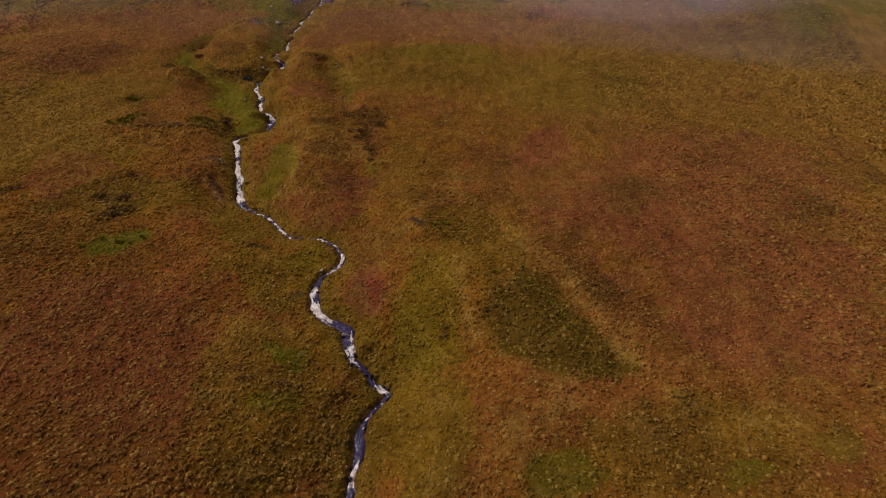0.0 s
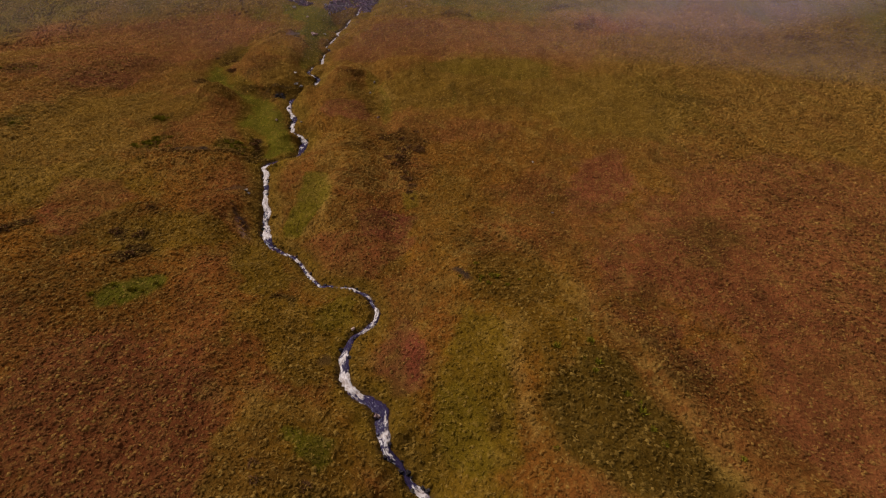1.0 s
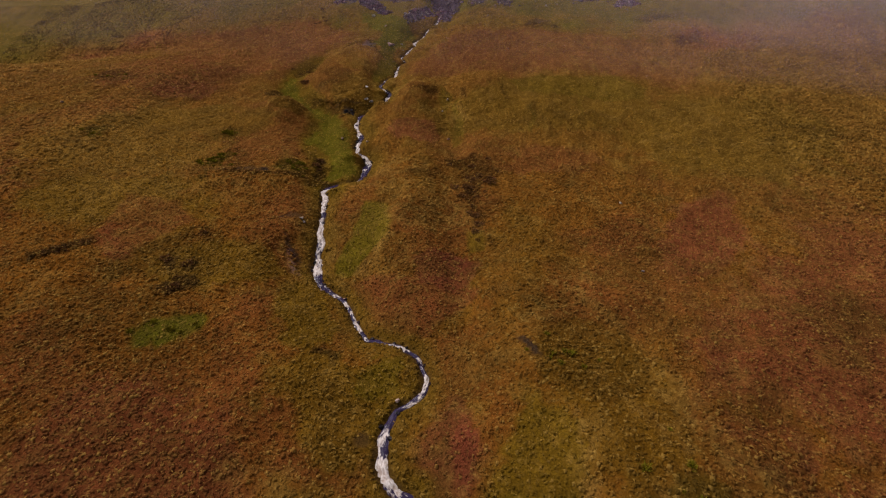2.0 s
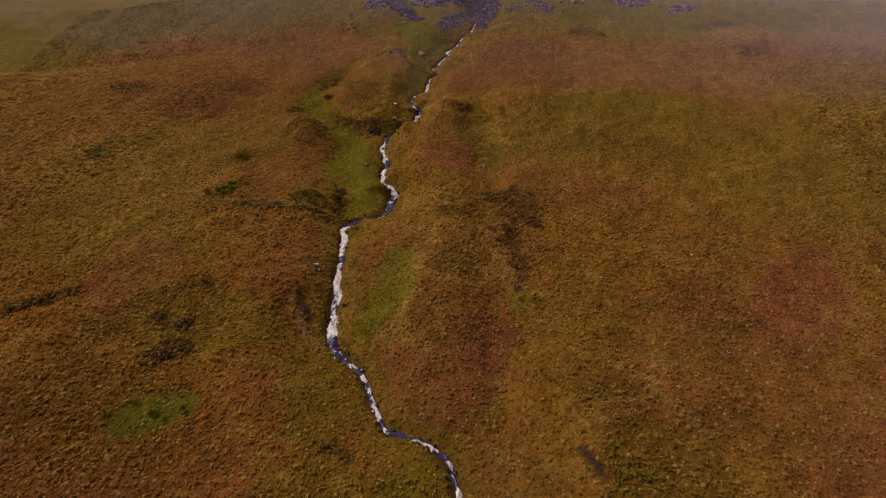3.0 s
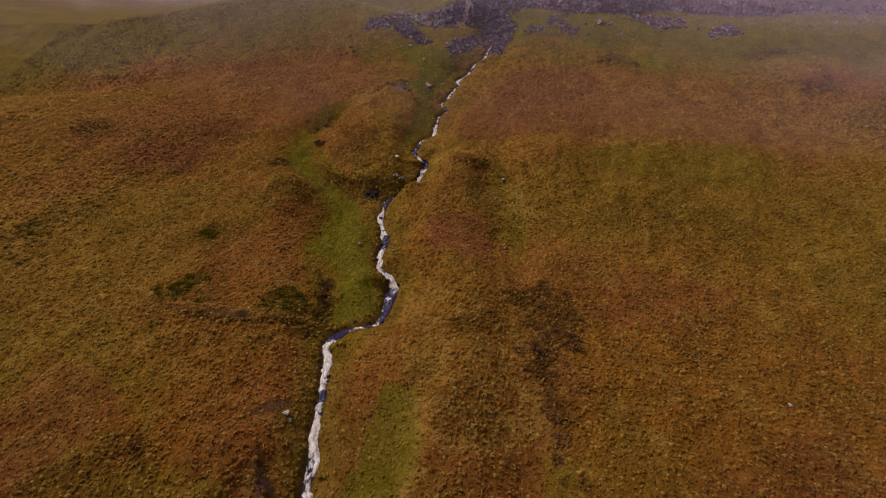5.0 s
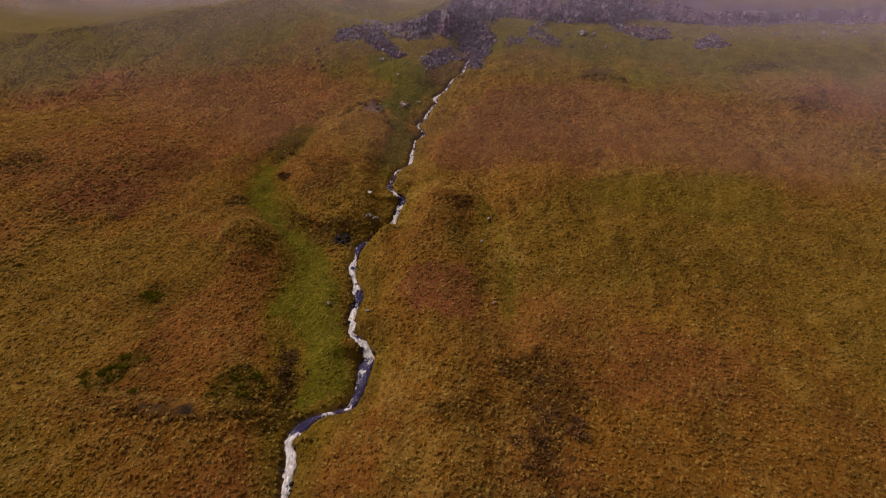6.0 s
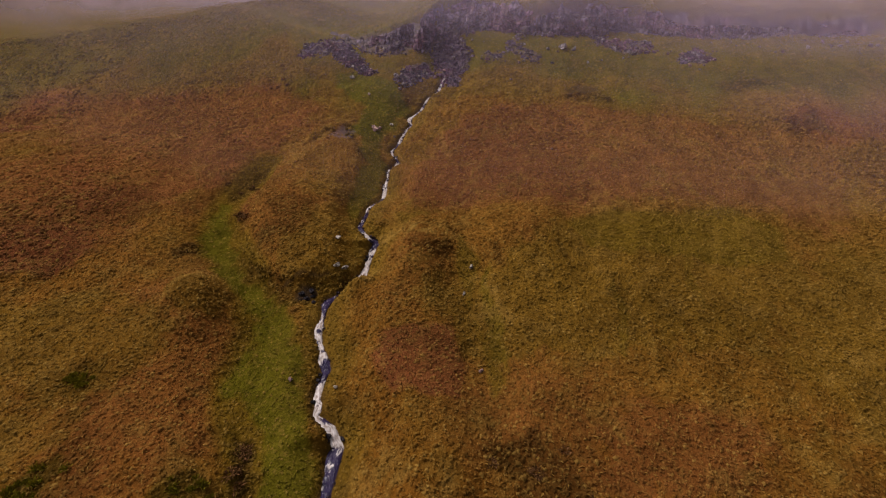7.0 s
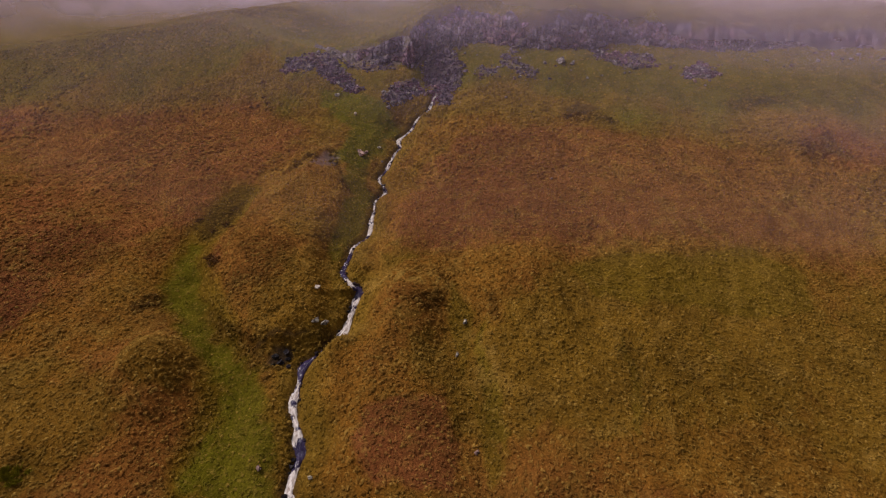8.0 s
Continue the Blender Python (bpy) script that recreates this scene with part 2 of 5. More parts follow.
BEND_REACH = [(-8.1, 39.9, 6.3, 0.54, 0.7), (-7.8, 40.7, 6.4, 0.45, 0.7), (-7.9, 41.7, 6.5, 0.42, 0.75), (-8.4, 42.6, 6.6, 0.38, 0.8),
             (-8.7, 43.2, 6.7, 0.38, 0.7), (-9.2, 43.8, 6.8, 0.38, 0.7), (-9.9, 44.1, 6.9, 0.39, 0.7), (-10.6, 44.4, 7.1, 0.39, 0.6),
             (-11.4, 44.6, 7.1, 0.35, 0.8), (-12.3, 44.7, 7.1, 0.35, 0.7), (-12.9, 44.9, 7.1, 0.44, 0.1), (-13.4, 44.8, 7.1, 0.53, 0.1),
             (-13.9, 44.8, 7.1, 0.4, 0.6), (-14.4, 45.4, 7.2, 0.4, 0.7), (-14.9, 46.0, 7.2, 0.41, 0.7), (-15.5, 46.7, 7.3, 0.46, 0.5),
             (-16.1, 47.6, 7.4, 0.42, 0.6), (-16.6, 48.3, 7.4, 0.43, 0.6)]
RUN_REACH = [(-17.1, 48.9, 7.5, 0.39, 0.8), (-17.7, 49.5, 7.6, 0.49, 0.3), (-18.5, 49.9, 7.7, 0.59, 0.3), (-19.4, 50.4, 7.8, 0.7, 0.1),
            (-20.2, 50.7, 8.0, 0.71, 0.5), (-20.8, 51.3, 8.2, 0.72, 0.6), (-21.2, 51.9, 8.4, 0.93, 0.4), (-21.7, 52.9, 8.6, 1.05, 1.0),
            (-22.1, 54.2, 8.8, 0.86, 1.0), (-22.5, 55.0, 9.1, 0.54, 0.5), (-22.5, 55.5, 9.4, 0.87, 0.95), (-22.6, 56.5, 10.0, 0.94, 1.0),
            (-23.2, 57.8, 10.4, 0.79, 1.0), (-23.5, 58.9, 10.6, 0.57, 0.9), (-23.8, 60.0, 10.9, 0.58, 0.7), (-23.9, 60.8, 11.1, 0.65, 0.2),
            (-24.3, 61.6, 11.3, 0.6, 0.9), (-24.6, 62.8, 11.6, 0.79, 1.0)]
FALLS_REACH = [(-25.0, 64.1, 11.9, 0.81, 1.0), (-25.6, 65.0, 12.2, 0.57, 0.9), (-25.4, 65.9, 12.3, 0.77, 0.3), (-25.0, 66.6, 12.3, 0.91, 0.1),
              (-24.7, 67.2, 12.3, 0.55, 0.1), (-23.9, 67.7, 12.4, 0.36, 0.6), (-23.1, 68.1, 12.4, 0.36, 0.6), (-22.3, 68.6, 12.4, 0.54, 0.5),
              (-22.1, 69.5, 12.5, 0.64, 0.25), (-22.1, 70.4, 12.5, 0.74, 0.3), (-22.2, 71.3, 12.7, 0.94, 0.5), (-22.3, 72.0, 12.8, 1.04, 0.3),
              (-22.4, 72.7, 12.9, 1.24, 0.3), (-22.2, 73.4, 13.2, 0.96, 0.5), (-22.6, 73.9, 13.5, 0.97, 1.0), (-23.1, 74.4, 13.8, 0.78, 1.0),
              (-23.7, 74.7, 14.0, 0.59, 0.9), (-24.4, 75.1, 14.2, 0.49, 0.9)]
MEADOW_REACH = [(-24.5, 75.7, 14.5, 0.69, 0.8), (-24.9, 76.6, 14.7, 0.65, 1.0), (-25.0, 77.6, 14.8, 0.56, 0.8), (-25.0, 78.4, 15.0, 0.52, 0.3),
               (-25.0, 79.0, 15.1, 0.84, 0.5), (-25.5, 79.8, 15.3, 0.95, 0.8), (-25.8, 80.5, 15.5, 0.54, 0.9), (-26.3, 81.3, 15.7, 0.49, 1.0),
               (-26.8, 82.3, 16.1, 0.77, 1.0), (-27.0, 83.6, 16.3, 0.51, 0.8), (-27.1, 84.6, 16.5, 0.29, 0.7), (-27.4, 85.7, 16.6, 0.93, 0.1),
               (-27.1, 86.5, 16.7, 0.6, 0.5), (-26.6, 87.4, 16.8, 0.14, 0.1), (-25.9, 88.7, 16.9, 0.16, 0.1), (-25.3, 89.6, 17.0, 1.1, 0.9), (-25.0, 90.5, 17.2, 0.86, 0.9), (-25.0, 91.6, 17.5, 0.63, 0.8),
               (-25.0, 92.8, 17.9, 0.57, 0.9), (-24.9, 94.1, 18.3, 0.78, 0.2)]
CLEFT_REACH = [(-24.9, 94.8, 18.7, 0.72, 0.3), (-25.7, 95.0, 19.1, 0.53, 0.9), (-26.7, 96.0, 19.4, 0.54, 0.4), (-27.0, 96.5, 19.5, 0.47, 0.4),
              (-27.1, 98.2, 19.6, 0.48, 0.1), (-27.2, 99.8, 19.7, 0.43, 0.7), (-27.3, 101.1, 19.8, 0.44, 0.8), (-26.7, 102.5, 19.8, 0.39, 0.3),
              (-26.3, 103.6, 19.9, 0.46, 0.9), (-26.4, 105.1, 20.1, 0.6, 1.0), (-26.6, 106.2, 20.5, 0.54, 0.95), (-26.8, 108.4, 20.7, 0.28, 0.7),
              (-27.3, 110.9, 20.9, 0.29, 0.7), (-27.0, 112.0, 21.0, 0.44, 0.5), (-26.3, 112.8, 21.3, 0.6, 0.8), (-26.9, 114.1, 21.6, 0.38, 0.4),
              (-28.0, 116.0, 21.9, 0.39, 0.7), (-27.6, 118.2, 22.3, 0.32, 0.5)]
HEAD_REACH = [(-27.5, 119.5, 22.6, 0.66, 0.9), (-27.5, 121.2, 22.8, 0.42, 0.6), (-27.4, 123.9, 23.2, 0.43, 0.6), (-27.0, 125.4, 23.4, 0.44, 0.6),
             (-27.7, 127.5, 23.9, 0.82, 0.9), (-26.9, 128.7, 24.3, 0.73, 0.6), (-26.1, 129.7, 24.9, 0.65, 0.6), (-25.7, 130.8, 25.7, 0.47, 0.8),
             (-25.1, 132.0, 26.5, 0.47, 0.5), (-23.9, 133.0, 27.2, 0.48, 0.6), (-23.5, 134.2, 27.9, 0.58, 0.8), (-22.9, 137.5, 29.8, 0.25, 0.5)]


def curve_through(points, step=0.5):
    """Smooth line through control points, resampled."""
    p = np.array(points, float)
    p = np.vstack([2 * p[0] - p[1], p, 2 * p[-1] - p[-2]])
    out = []
    for a, b, c, d in zip(p[:-3], p[1:-2], p[2:-1], p[3:]):
        n = max(2, int(np.linalg.norm((c - b)[:2]) / step))
        t = np.linspace(0, 1, n, endpoint=False)[:, None]
        out.append(0.5 * (2 * b + (c - a) * t + (2 * a - 5 * b + 4 * c - d) * t ** 2 + (3 * b - a - 3 * c + d) * t ** 3))
    return np.vstack(out + [p[-2:-1]])


def nearest(line, x, y, reach=16.0):
    """Distance to a line, the line's values there, and the side (negative: the side of smaller x for a line that runs towards +y)."""
    shape = np.shape(x)
    x, y = np.atleast_1d(np.asarray(x, float)).ravel(), np.atleast_1d(np.asarray(y, float)).ravel()
    dist, place, side = np.full(x.shape, reach), np.zeros(x.shape), np.zeros(x.shape)
    low, high = line[:, :2].min(0) - reach, line[:, :2].max(0) + reach
    inside = np.nonzero((x > low[0]) & (x < high[0]) & (y > low[1]) & (y < high[1]))[0]
    order = inside[np.argsort(y[inside], kind="stable")]
    ysorted = y[order]
    for i in range(len(line) - 1):
        ax, ay = line[i, :2]
        ux, uy = line[i + 1, 0] - ax, line[i + 1, 1] - ay
        a, b = np.searchsorted(ysorted, (min(ay, ay + uy) - reach, max(ay, ay + uy) + reach))
        k = order[a:b]
        px, py = x[k] - ax, y[k] - ay
        t = np.clip((px * ux + py * uy) / (ux * ux + uy * uy + 1e-9), 0, 1)
        d = np.hypot(px - t * ux, py - t * uy)
        m = d < dist[k]
        km = k[m]
        dist[km], place[km] = d[m], i + t[m]
        side[km] = np.sign(px[m] * uy - py[m] * ux)
    dist, place, side = dist.reshape(shape), place.reshape(shape), side.reshape(shape)
    values = [np.interp(place, np.arange(len(line)), line[:, k]) for k in range(2, line.shape[1])]
    return dist, values, side, place


def smooth(a, b, v):
    t = np.clip((v - a) / (b - a), 0, 1)
    return t * t * (3 - 2 * t)


def lattice(ix, iy, seed):
    h = (ix.astype(np.int64) * 374761393 + iy.astype(np.int64) * 668265263 + seed * 982451653) & 0xffffffff
    h = ((h ^ (h >> 13)) * 1274126177) & 0xffffffff
    return ((h ^ (h >> 16)) & 0xffff) / 65535.0


def value_noise(x, y, size, seed=0):
    """Smooth noise from -1 to 1 with lumps of about the given size."""
    u, v = np.asarray(x, float) / size, np.asarray(y, float) / size
    i, j = np.floor(u), np.floor(v)
    fu, fv = u - i, v - j
    fu, fv = fu * fu * (3 - 2 * fu), fv * fv * (3 - 2 * fv)
    a, b, c, d = (lattice(i + p, j + q, seed) for p, q in ((0, 0), (1, 0), (0, 1), (1, 1)))
    return 2 * ((a * (1 - fu) + b * fu) * (1 - fv) + (c * (1 - fu) + d * fu) * fv) - 1


def fractal(x, y, size, seed=0, octaves=3):
    return sum(value_noise(x * (0.8 + 0.1 * k) + y * 0.6, y * (0.8 + 0.1 * k) - x * 0.6, size / 2 ** k, seed + 7 * k) / 2 ** k for k in range(octaves)) / 1.6


def blob(x, y, cx, cy, rx, ry, turn=0.0):
    """A soft hump from 1 at its middle to 0 outside the oval."""
    c, s = math.cos(radians(turn)), math.sin(radians(turn))
    dx, dy = x - cx, y - cy
    r = ((dx * c + dy * s) / rx) ** 2 + ((dy * c - dx * s) / ry) ** 2
    return np.exp(-1.4 * r)


def grown(x, y, patch, edge, low=0.20, high=0.50):
    """Where a patch with an uneven outline grows, from 0 to 1."""
    cx, cy, rx, ry, turn, amount = patch
    out = np.zeros_like(x)
    k = np.nonzero(np.hypot(x - cx, y - cy) < 1.6 * max(rx, ry) + 1)[0]
    out[k] = amount * smooth(low, high, blob(x[k], y[k], cx, cy, rx, ry, turn) + edge[k])
    return out


def outline(x, y, corners):
    """Distance to a closed outline, negative inside it; far away only roughly."""
    p = np.array(corners, float)
    out = np.full(x.shape, 99.0)
    low, high = p.min(0) - 6, p.max(0) + 6
    k = np.nonzero((x > low[0]) & (x < high[0]) & (y > low[1]) & (y < high[1]))[0]
    qx, qy = x[k], y[k]
    dist, inside = np.full(qx.shape, 99.0), np.zeros(qx.shape, bool)
    for (ax, ay), (bx, by) in zip(p, np.roll(p, -1, 0)):
        ux, uy = bx - ax, by - ay
        t = np.clip(((qx - ax) * ux + (qy - ay) * uy) / (ux * ux + uy * uy + 1e-9), 0, 1)
        dist = np.minimum(dist, np.hypot(qx - ax - t * ux, qy - ay - t * uy))
        inside ^= ((ay > qy) != (by > qy)) & (qx < ux * (qy - ay) / (uy if uy else 1e-9) + ax)
    out[k] = np.where(inside, -dist, dist)
    return out


STREAM = curve_through(MOUTH_REACH + POOLS_REACH + BEND_REACH + RUN_REACH + FALLS_REACH + MEADOW_REACH + CLEFT_REACH + HEAD_REACH, 0.4)
STREAM[:, 3] = np.clip(0.92 * STREAM[:, 3], 0.10, 1.3)
STREAM[:, 4] = np.clip(STREAM[:, 4], 0, 1)
STREAM_LEVEL = (np.arange(-6.0, 138.0, 3.0), np.array([STREAM[np.abs(STREAM[:, 1] - v) < 3.5, 2].mean() for v in np.arange(-6.0, 138.0, 3.0)]))
DRY_CHANNEL = curve_through([(-25.0, 66), (-27.5, 71), (-30.5, 76), (-32.0, 81), (-34.0, 85.3), (-38.5, 89.6), (-42.0, 93.5), (-44.3, 99), (-43.5, 108)], 1.5)
SIDE_GULLY = curve_through([(-4.5, 42), (-6.6, 52), (-8.3, 62), (-9.6, 70), (-12.0, 80), (-14.8, 89)], 1.5)
RIDGE = curve_through([(-14.0, 55), (-15.0, 62), (-17.5, 72), (-19.0, 84), (-19.5, 95)], 1.5)
CRAG_FOOT = ((-70, -48, -45, -39, -34.6, -31, -27, -25.3, -22.5, -19.7, -16.7, -10.5, -6.4, -1.3, 2.8, 6.2, 9.5, 15, 20, 25, 30, 34, 40, 46, 53, 60, 90),
             (157, 146, 144.5, 143, 142, 142.8, 141.8, 145, 147.2, 149.4, 151, 150.5, 150.3, 151.6, 152.6, 155, 156, 158, 157, 156.3, 156.6, 155.8, 157.3, 159, 157.5, 160, 169))
CRAG_RISE = ((-70, -48, -45, -39, -34.6, -31, -27, -25.3, -22.5, -19.7, -16.7, -13.6, -10.5, -6.4, -1.3, 2.8, 6, 9.5, 15, 20, 25, 30, 34, 40, 46, 50, 53, 60, 90),
             (0, 0.2, 0.3, 1.6, 2.8, 4.0, 6.2, 6.4, 6.2, 4.8, 4.4, 4.2, 4.6, 5.2, 6.1, 5.8, 4.5, 4.4, 3.4, 3.3, 3.5, 3.0, 3.0, 2.3, 2.6, 2.7, 2.4, 0.8, 0.2))
CRAG_LEAN = ((-40, -27.5, -25.5, -20, -16, -11), (2.6, 2.2, 6.5, 6.0, 4.0, 2.8))
# small scarps: (height, reach, line); the ground is higher on the side of smaller x of a line that runs towards +y
SCARPS = [(0.55, 3.5, [(-26.8, 67.0), (-30.3, 65.2), (-34.0, 64.6), (-39.5, 63.8), (-44, 64)]),
          (-0.8, 4.0, [(-26.2, 88.6), (-30.3, 86.7), (-34.6, 87.4), (-38.6, 91.0), (-39.8, 97.0), (-41.0, 106)]),
          (-0.8, 2.5, [(-33.6, 115.6), (-35.3, 116.6), (-37.4, 116.2), (-38.2, 113.5)]),
          (-0.9, 3.0, [(-24.2, 94.0), (-22.7, 96.0), (-20.3, 96.6), (-17.4, 96.2), (-15.9, 94.4)]),
          (0.35, 2.0, [(-25.4, 58.6), (-26.5, 57.9), (-27.9, 57.0)]),
          (0.30, 1.5, [(0.8, 43.2), (-0.5, 44.0), (-1.8, 44.0)]),
          (0.22, 3.0, [(-4.9, 59.7), (-6.1, 62.4), (-8.3, 67.2), (-9.8, 72.0), (-11.7, 77.3)]),
          (0.45, 2.5, [(4.4, 129.0), (0.8, 131.0), (-2.8, 130.2)]),
          (0.40, 2.5, [(29.0, 137.0), (24.6, 136.0)]),
          (0.60, 2.0, [(-21.6, 51.3), (-22.9, 51.7), (-24.0, 52.6), (-24.9, 53.9)]),
          (-0.45, 4.0, [(17.1, 25.1), (15.4, 29.5), (13.8, 34.2), (9.8, 42.5), (4.3, 49.6)]),
          (-0.40, 2.5, [(-16.2, 52.4), (-15.6, 56.8), (-15.4, 62.9)])]
LAND = (13.337, -2.607, 10.234, -0.333, -0.295, 1.67, 2.021, -1.389, -0.827, 0.185, -3.057)


def land_terms(x, y):
    u, v = x / 50, (y - 70) / 50
    return [np.ones_like(u), u, v, u * u, u * v, v * v, u * v * v, u * u * v, u ** 3, np.maximum(0, y - 128) / 10, np.maximum(0, y - 128) / 10 * u]


def features(x, y):
    """Mounds, ridges and hollows on the open slope."""
    h = 0.75 * np.exp(-(nearest(RIDGE, x, y)[0] / 4.5) ** 2)
    h -= 1.05 * np.exp(-(nearest(SIDE_GULLY, x, y)[0] / 2.6) ** 2)
    h -= 1.3 * np.exp(-(nearest(DRY_CHANNEL, x, y)[0] / 3.0) ** 2)
    h += 1.5 * smooth(0.10, 0.9, blob(x, y, -33.5, 100, 7.0, 16, 8)) + 0.8 * blob(x, y, -36.8, 113, 3.0, 6)
    h += 1.3 * blob(x, y, -20.0, 92, 4.0, 5) + 1.9 * blob(x, y, -38.3, 82.8, 4, 4.5)
    h += 1.0 * blob(x, y, -33.5, 65, 7, 6) 
    h += 1.2 * blob(x, y, 16, 47, 16, 12) + 0.9 * blob(x, y, 4.0, 37, 5, 9, 30) + 1.5 * blob(x, y, 11.5, 33.0, 6, 9, 25) + 0.7 * blob(x, y, -0.4, 44.5, 4, 4)
    h += 1.9 * blob(x, y, 2, 108, 15, 13) + 0.6 * blob(x, y, 2, 90, 9, 6) + 1.5 * blob(x, y, -9, 96, 6, 10)
    for rise, reach, line in SCARPS:
        d, _, side, _ = nearest(np.array(line, float), x, y, 12.0)
        h = h + 0.5 * rise * np.tanh(-side * d / 0.35) * np.exp(-(d / reach) ** 2)
    h = h + 0.21 * (np.clip(x, 17, 75) - 17) * smooth(118, 150, y)
    return h

# ---- what grows and lies where: (x, y, half width, half length, turn, amount) ----
RUST_PATCHES_A = [(-8.1, 52.3, 3.0, 3.9, -39, 1),
    (18.4, 62.9, 4.3, 11.9, -28, 0.88), (-57.9, 87.3, 5.3, 7.8, 71, 1), (-107.3, 130.2, 10.0, 25.7, 74, 1),
    
    (35.5, 125.9, 5.8, 10.0, -69, 1)]
RUST_PATCHES_B = [
    (-41.6, 97.0, 0.9, 2.9, 34, 1), 
    (38.7, 54.7, 17.6, 35.5, -60, 0.81), (28.1, 17.6, 2.5, 5.2, -76, 0.62), 
    (-4.9, 36.0, 2.5, 4.7, 7, 1), (-21.3, 26.8, 6.8, 11.1, 66, 0.69), (-13.3, 33.8, 3.6, 5.6, -41, 0.5)]
RUST_PATCHES_C = [(-35.3, 74.6, 4.6, 8.7, 20, 0.45), (2.9, 76.5, 3.6, 8.7, -76, 0.5), (-25.2, 29.1, 7.0, 11.0, 55, 0.75),
    
    (-67.6, 95.7, 11.7, 22.7, 67, 0.75), (-40.8, 49.4, 1.0, 3.4, 66, 0.75)]
RUST_PATCHES = RUST_PATCHES_A + RUST_PATCHES_B + RUST_PATCHES_C
GREEN_PATCHES_A = [(-29.4, 41.2, 1.6, 2.7, -81, 1)]
GREEN_PATCHES_B = [
    (-29.4, 112.5, 1.7, 6.2, 9, 0.8), (9.0, 16.8, 1.8, 3.7, -85, 0.69),
    (21.1, 15.9, 1.0, 3.2, -87, 0.69), (27.8, 18.1, 1.7, 3.0, -68, 0.46), (-11.2, 28.6, 1.5, 1.8, 17, 0.86), (-10.8, 23.7, 1.2, 2.4, -69, 0.75),
    (-0.4, 30.0, 2.6, 3.9, 16, 0.57), (-11.6, 40.9, 2.4, 2.7, -70, 0.57), (-59.8, 68.8, 1.3, 2.0, 53, 0.69)]
GREEN_PATCHES_C = [(-106.3, 141.9, 4.4, 15.9, 74, 0.69), (-15.3, 144.2, 3.8, 7.1, -81, 0.69), (-1.8, 142.5, 3.1, 13.8, -81, 0.57),
    (13.5, 137.1, 2.9, 6.7, -75, 0.69), (-11.9, 85.4, 0.7, 6.3, 12, 0.63), (-0.0, 86.1, 0.6, 5.0, -1, 0.52), (6.6, 91.9, 0.6, 4.5, -8, 0.46)]
GREEN_PATCHES = GREEN_PATCHES_A + GREEN_PATCHES_B + GREEN_PATCHES_C
# Among the dark growth, ovals at the mound foot paint its shade.
DARK_PATCHES_A = [(-29.8, 41.3, 1.2, 1.8, -69, 0.35), 
    (-32.2, 45.6, 1.8, 1.9, -44, 0.98), (-33.9, 53.0, 0.9, 1.7, 52, 0.69), (-34.8, 48.5, 0.6, 1.1, 69, 0.92), (-32.7, 48.8, 0.5, 0.8, 41, 0.92),
    (-45.5, 47.4, 1.3, 2.9, -57, 0.92), (-38.2, 46.5, 2.3, 2.7, -74, 0.4), 
    (11.1, 58.9, 2.5, 3.8, -36, 0.3)]
DARK_PATCHES_B = [(4.4, 71.0, 1.9, 2.6, -20, 0.34), 
    (-27.2, 65.0, 0.8, 1.3, -31, 0.92), (-32.4, 86.9, 0.6, 7.3, 86, 0.57), 
    (-57.9, 87.3, 4.9, 7.3, 75, 0.3), 
    (-0.1, 129.7, 1.3, 3.7, -87, 0.5), (25.6, 135.1, 2.4, 4.5, -80, 0.57)]
DARK_PATCHES_C = [(-43.5, 90.0, 1.1, 1.6, -51, 0.8), (-34.8, 87.4, 0.6, 5.7, 63, 0.69),
    (-25.5, 88.4, 1.6, 3.4, 81, 0.57), (30.1, 123.8, 2.4, 4.9, -59, 0.46),
    (-33.4, 92.0, 2.7, 3.9, 82, 0.35), (16.7, 33.5, 2.5, 3.5, -3, 0.52),
    (-10.9, 25.8, 1.7, 2.5, 77, 0.4), (-6.4, 21.4, 2.1, 4.5, 5, 0.5)]
DARK_PATCHES_D = [(-3.8, 28.4, 2.0, 2.3, 57, 0.25), (51.0, 50.5, 3.1, 7.0, -64, 0.4), (25.5, 51.1, 4.3, 7.8, -48, 0.34), (42.3, 92.7, 2.5, 8.1, -73, 0.4),
    (-60.2, 69.1, 1.6, 2.7, 53, 0.69), (-61.8, 72.9, 1.1, 2.0, 61, 0.46), (-76.6, 92.5, 2.6, 5.5, 69, 0.57), (-38.3, 39.3, 2.0, 3.2, -55, 0.57),
    (-16.4, 41.9, 0.7, 0.9, -68, 0.8), (25.4, 51.1, 3.0, 6.8, -57, 0.4), (15.9, 36.8, 1.7, 2.7, -43, 0.35), (2.0, 30.9, 0.7, 1.0, 60, 0.69),
    (-21.3, 21.4, 5.4, 9.4, 72, 0.42), (-11.1, 18.9, 1.6, 6.2, -78, 0.4), (5.4, 16.8, 2.2, 7.2, 83, 0.3)]
DARK_PATCHES_E = [(16.3, 18.4, 3.4, 5.5, -81, 0.35), (-34.0, 41.8, 3.9, 7.2, 89, 0.35), (4.3, 49.2, 2.2, 5.8, -83, 0.3),
    (0.3, 88.5, 0.7, 3.6, 2, 0.4), (-35.2, 88.1, 0.6, 3.4, 47, 0.75), (-34.5, 91.9, 1.6, 2.6, -75, 0.55),
    (-12.3, 91.7, 0.6, 2.2, 23, 0.5), (-25.6, 25.9, 9.6, 16.5, 50, 0.34),
    (-32.3, 37.9, 4.6, 10.8, -81, 0.3), (-58.9, 88.0, 8.3, 10.8, 48, 0.4)]
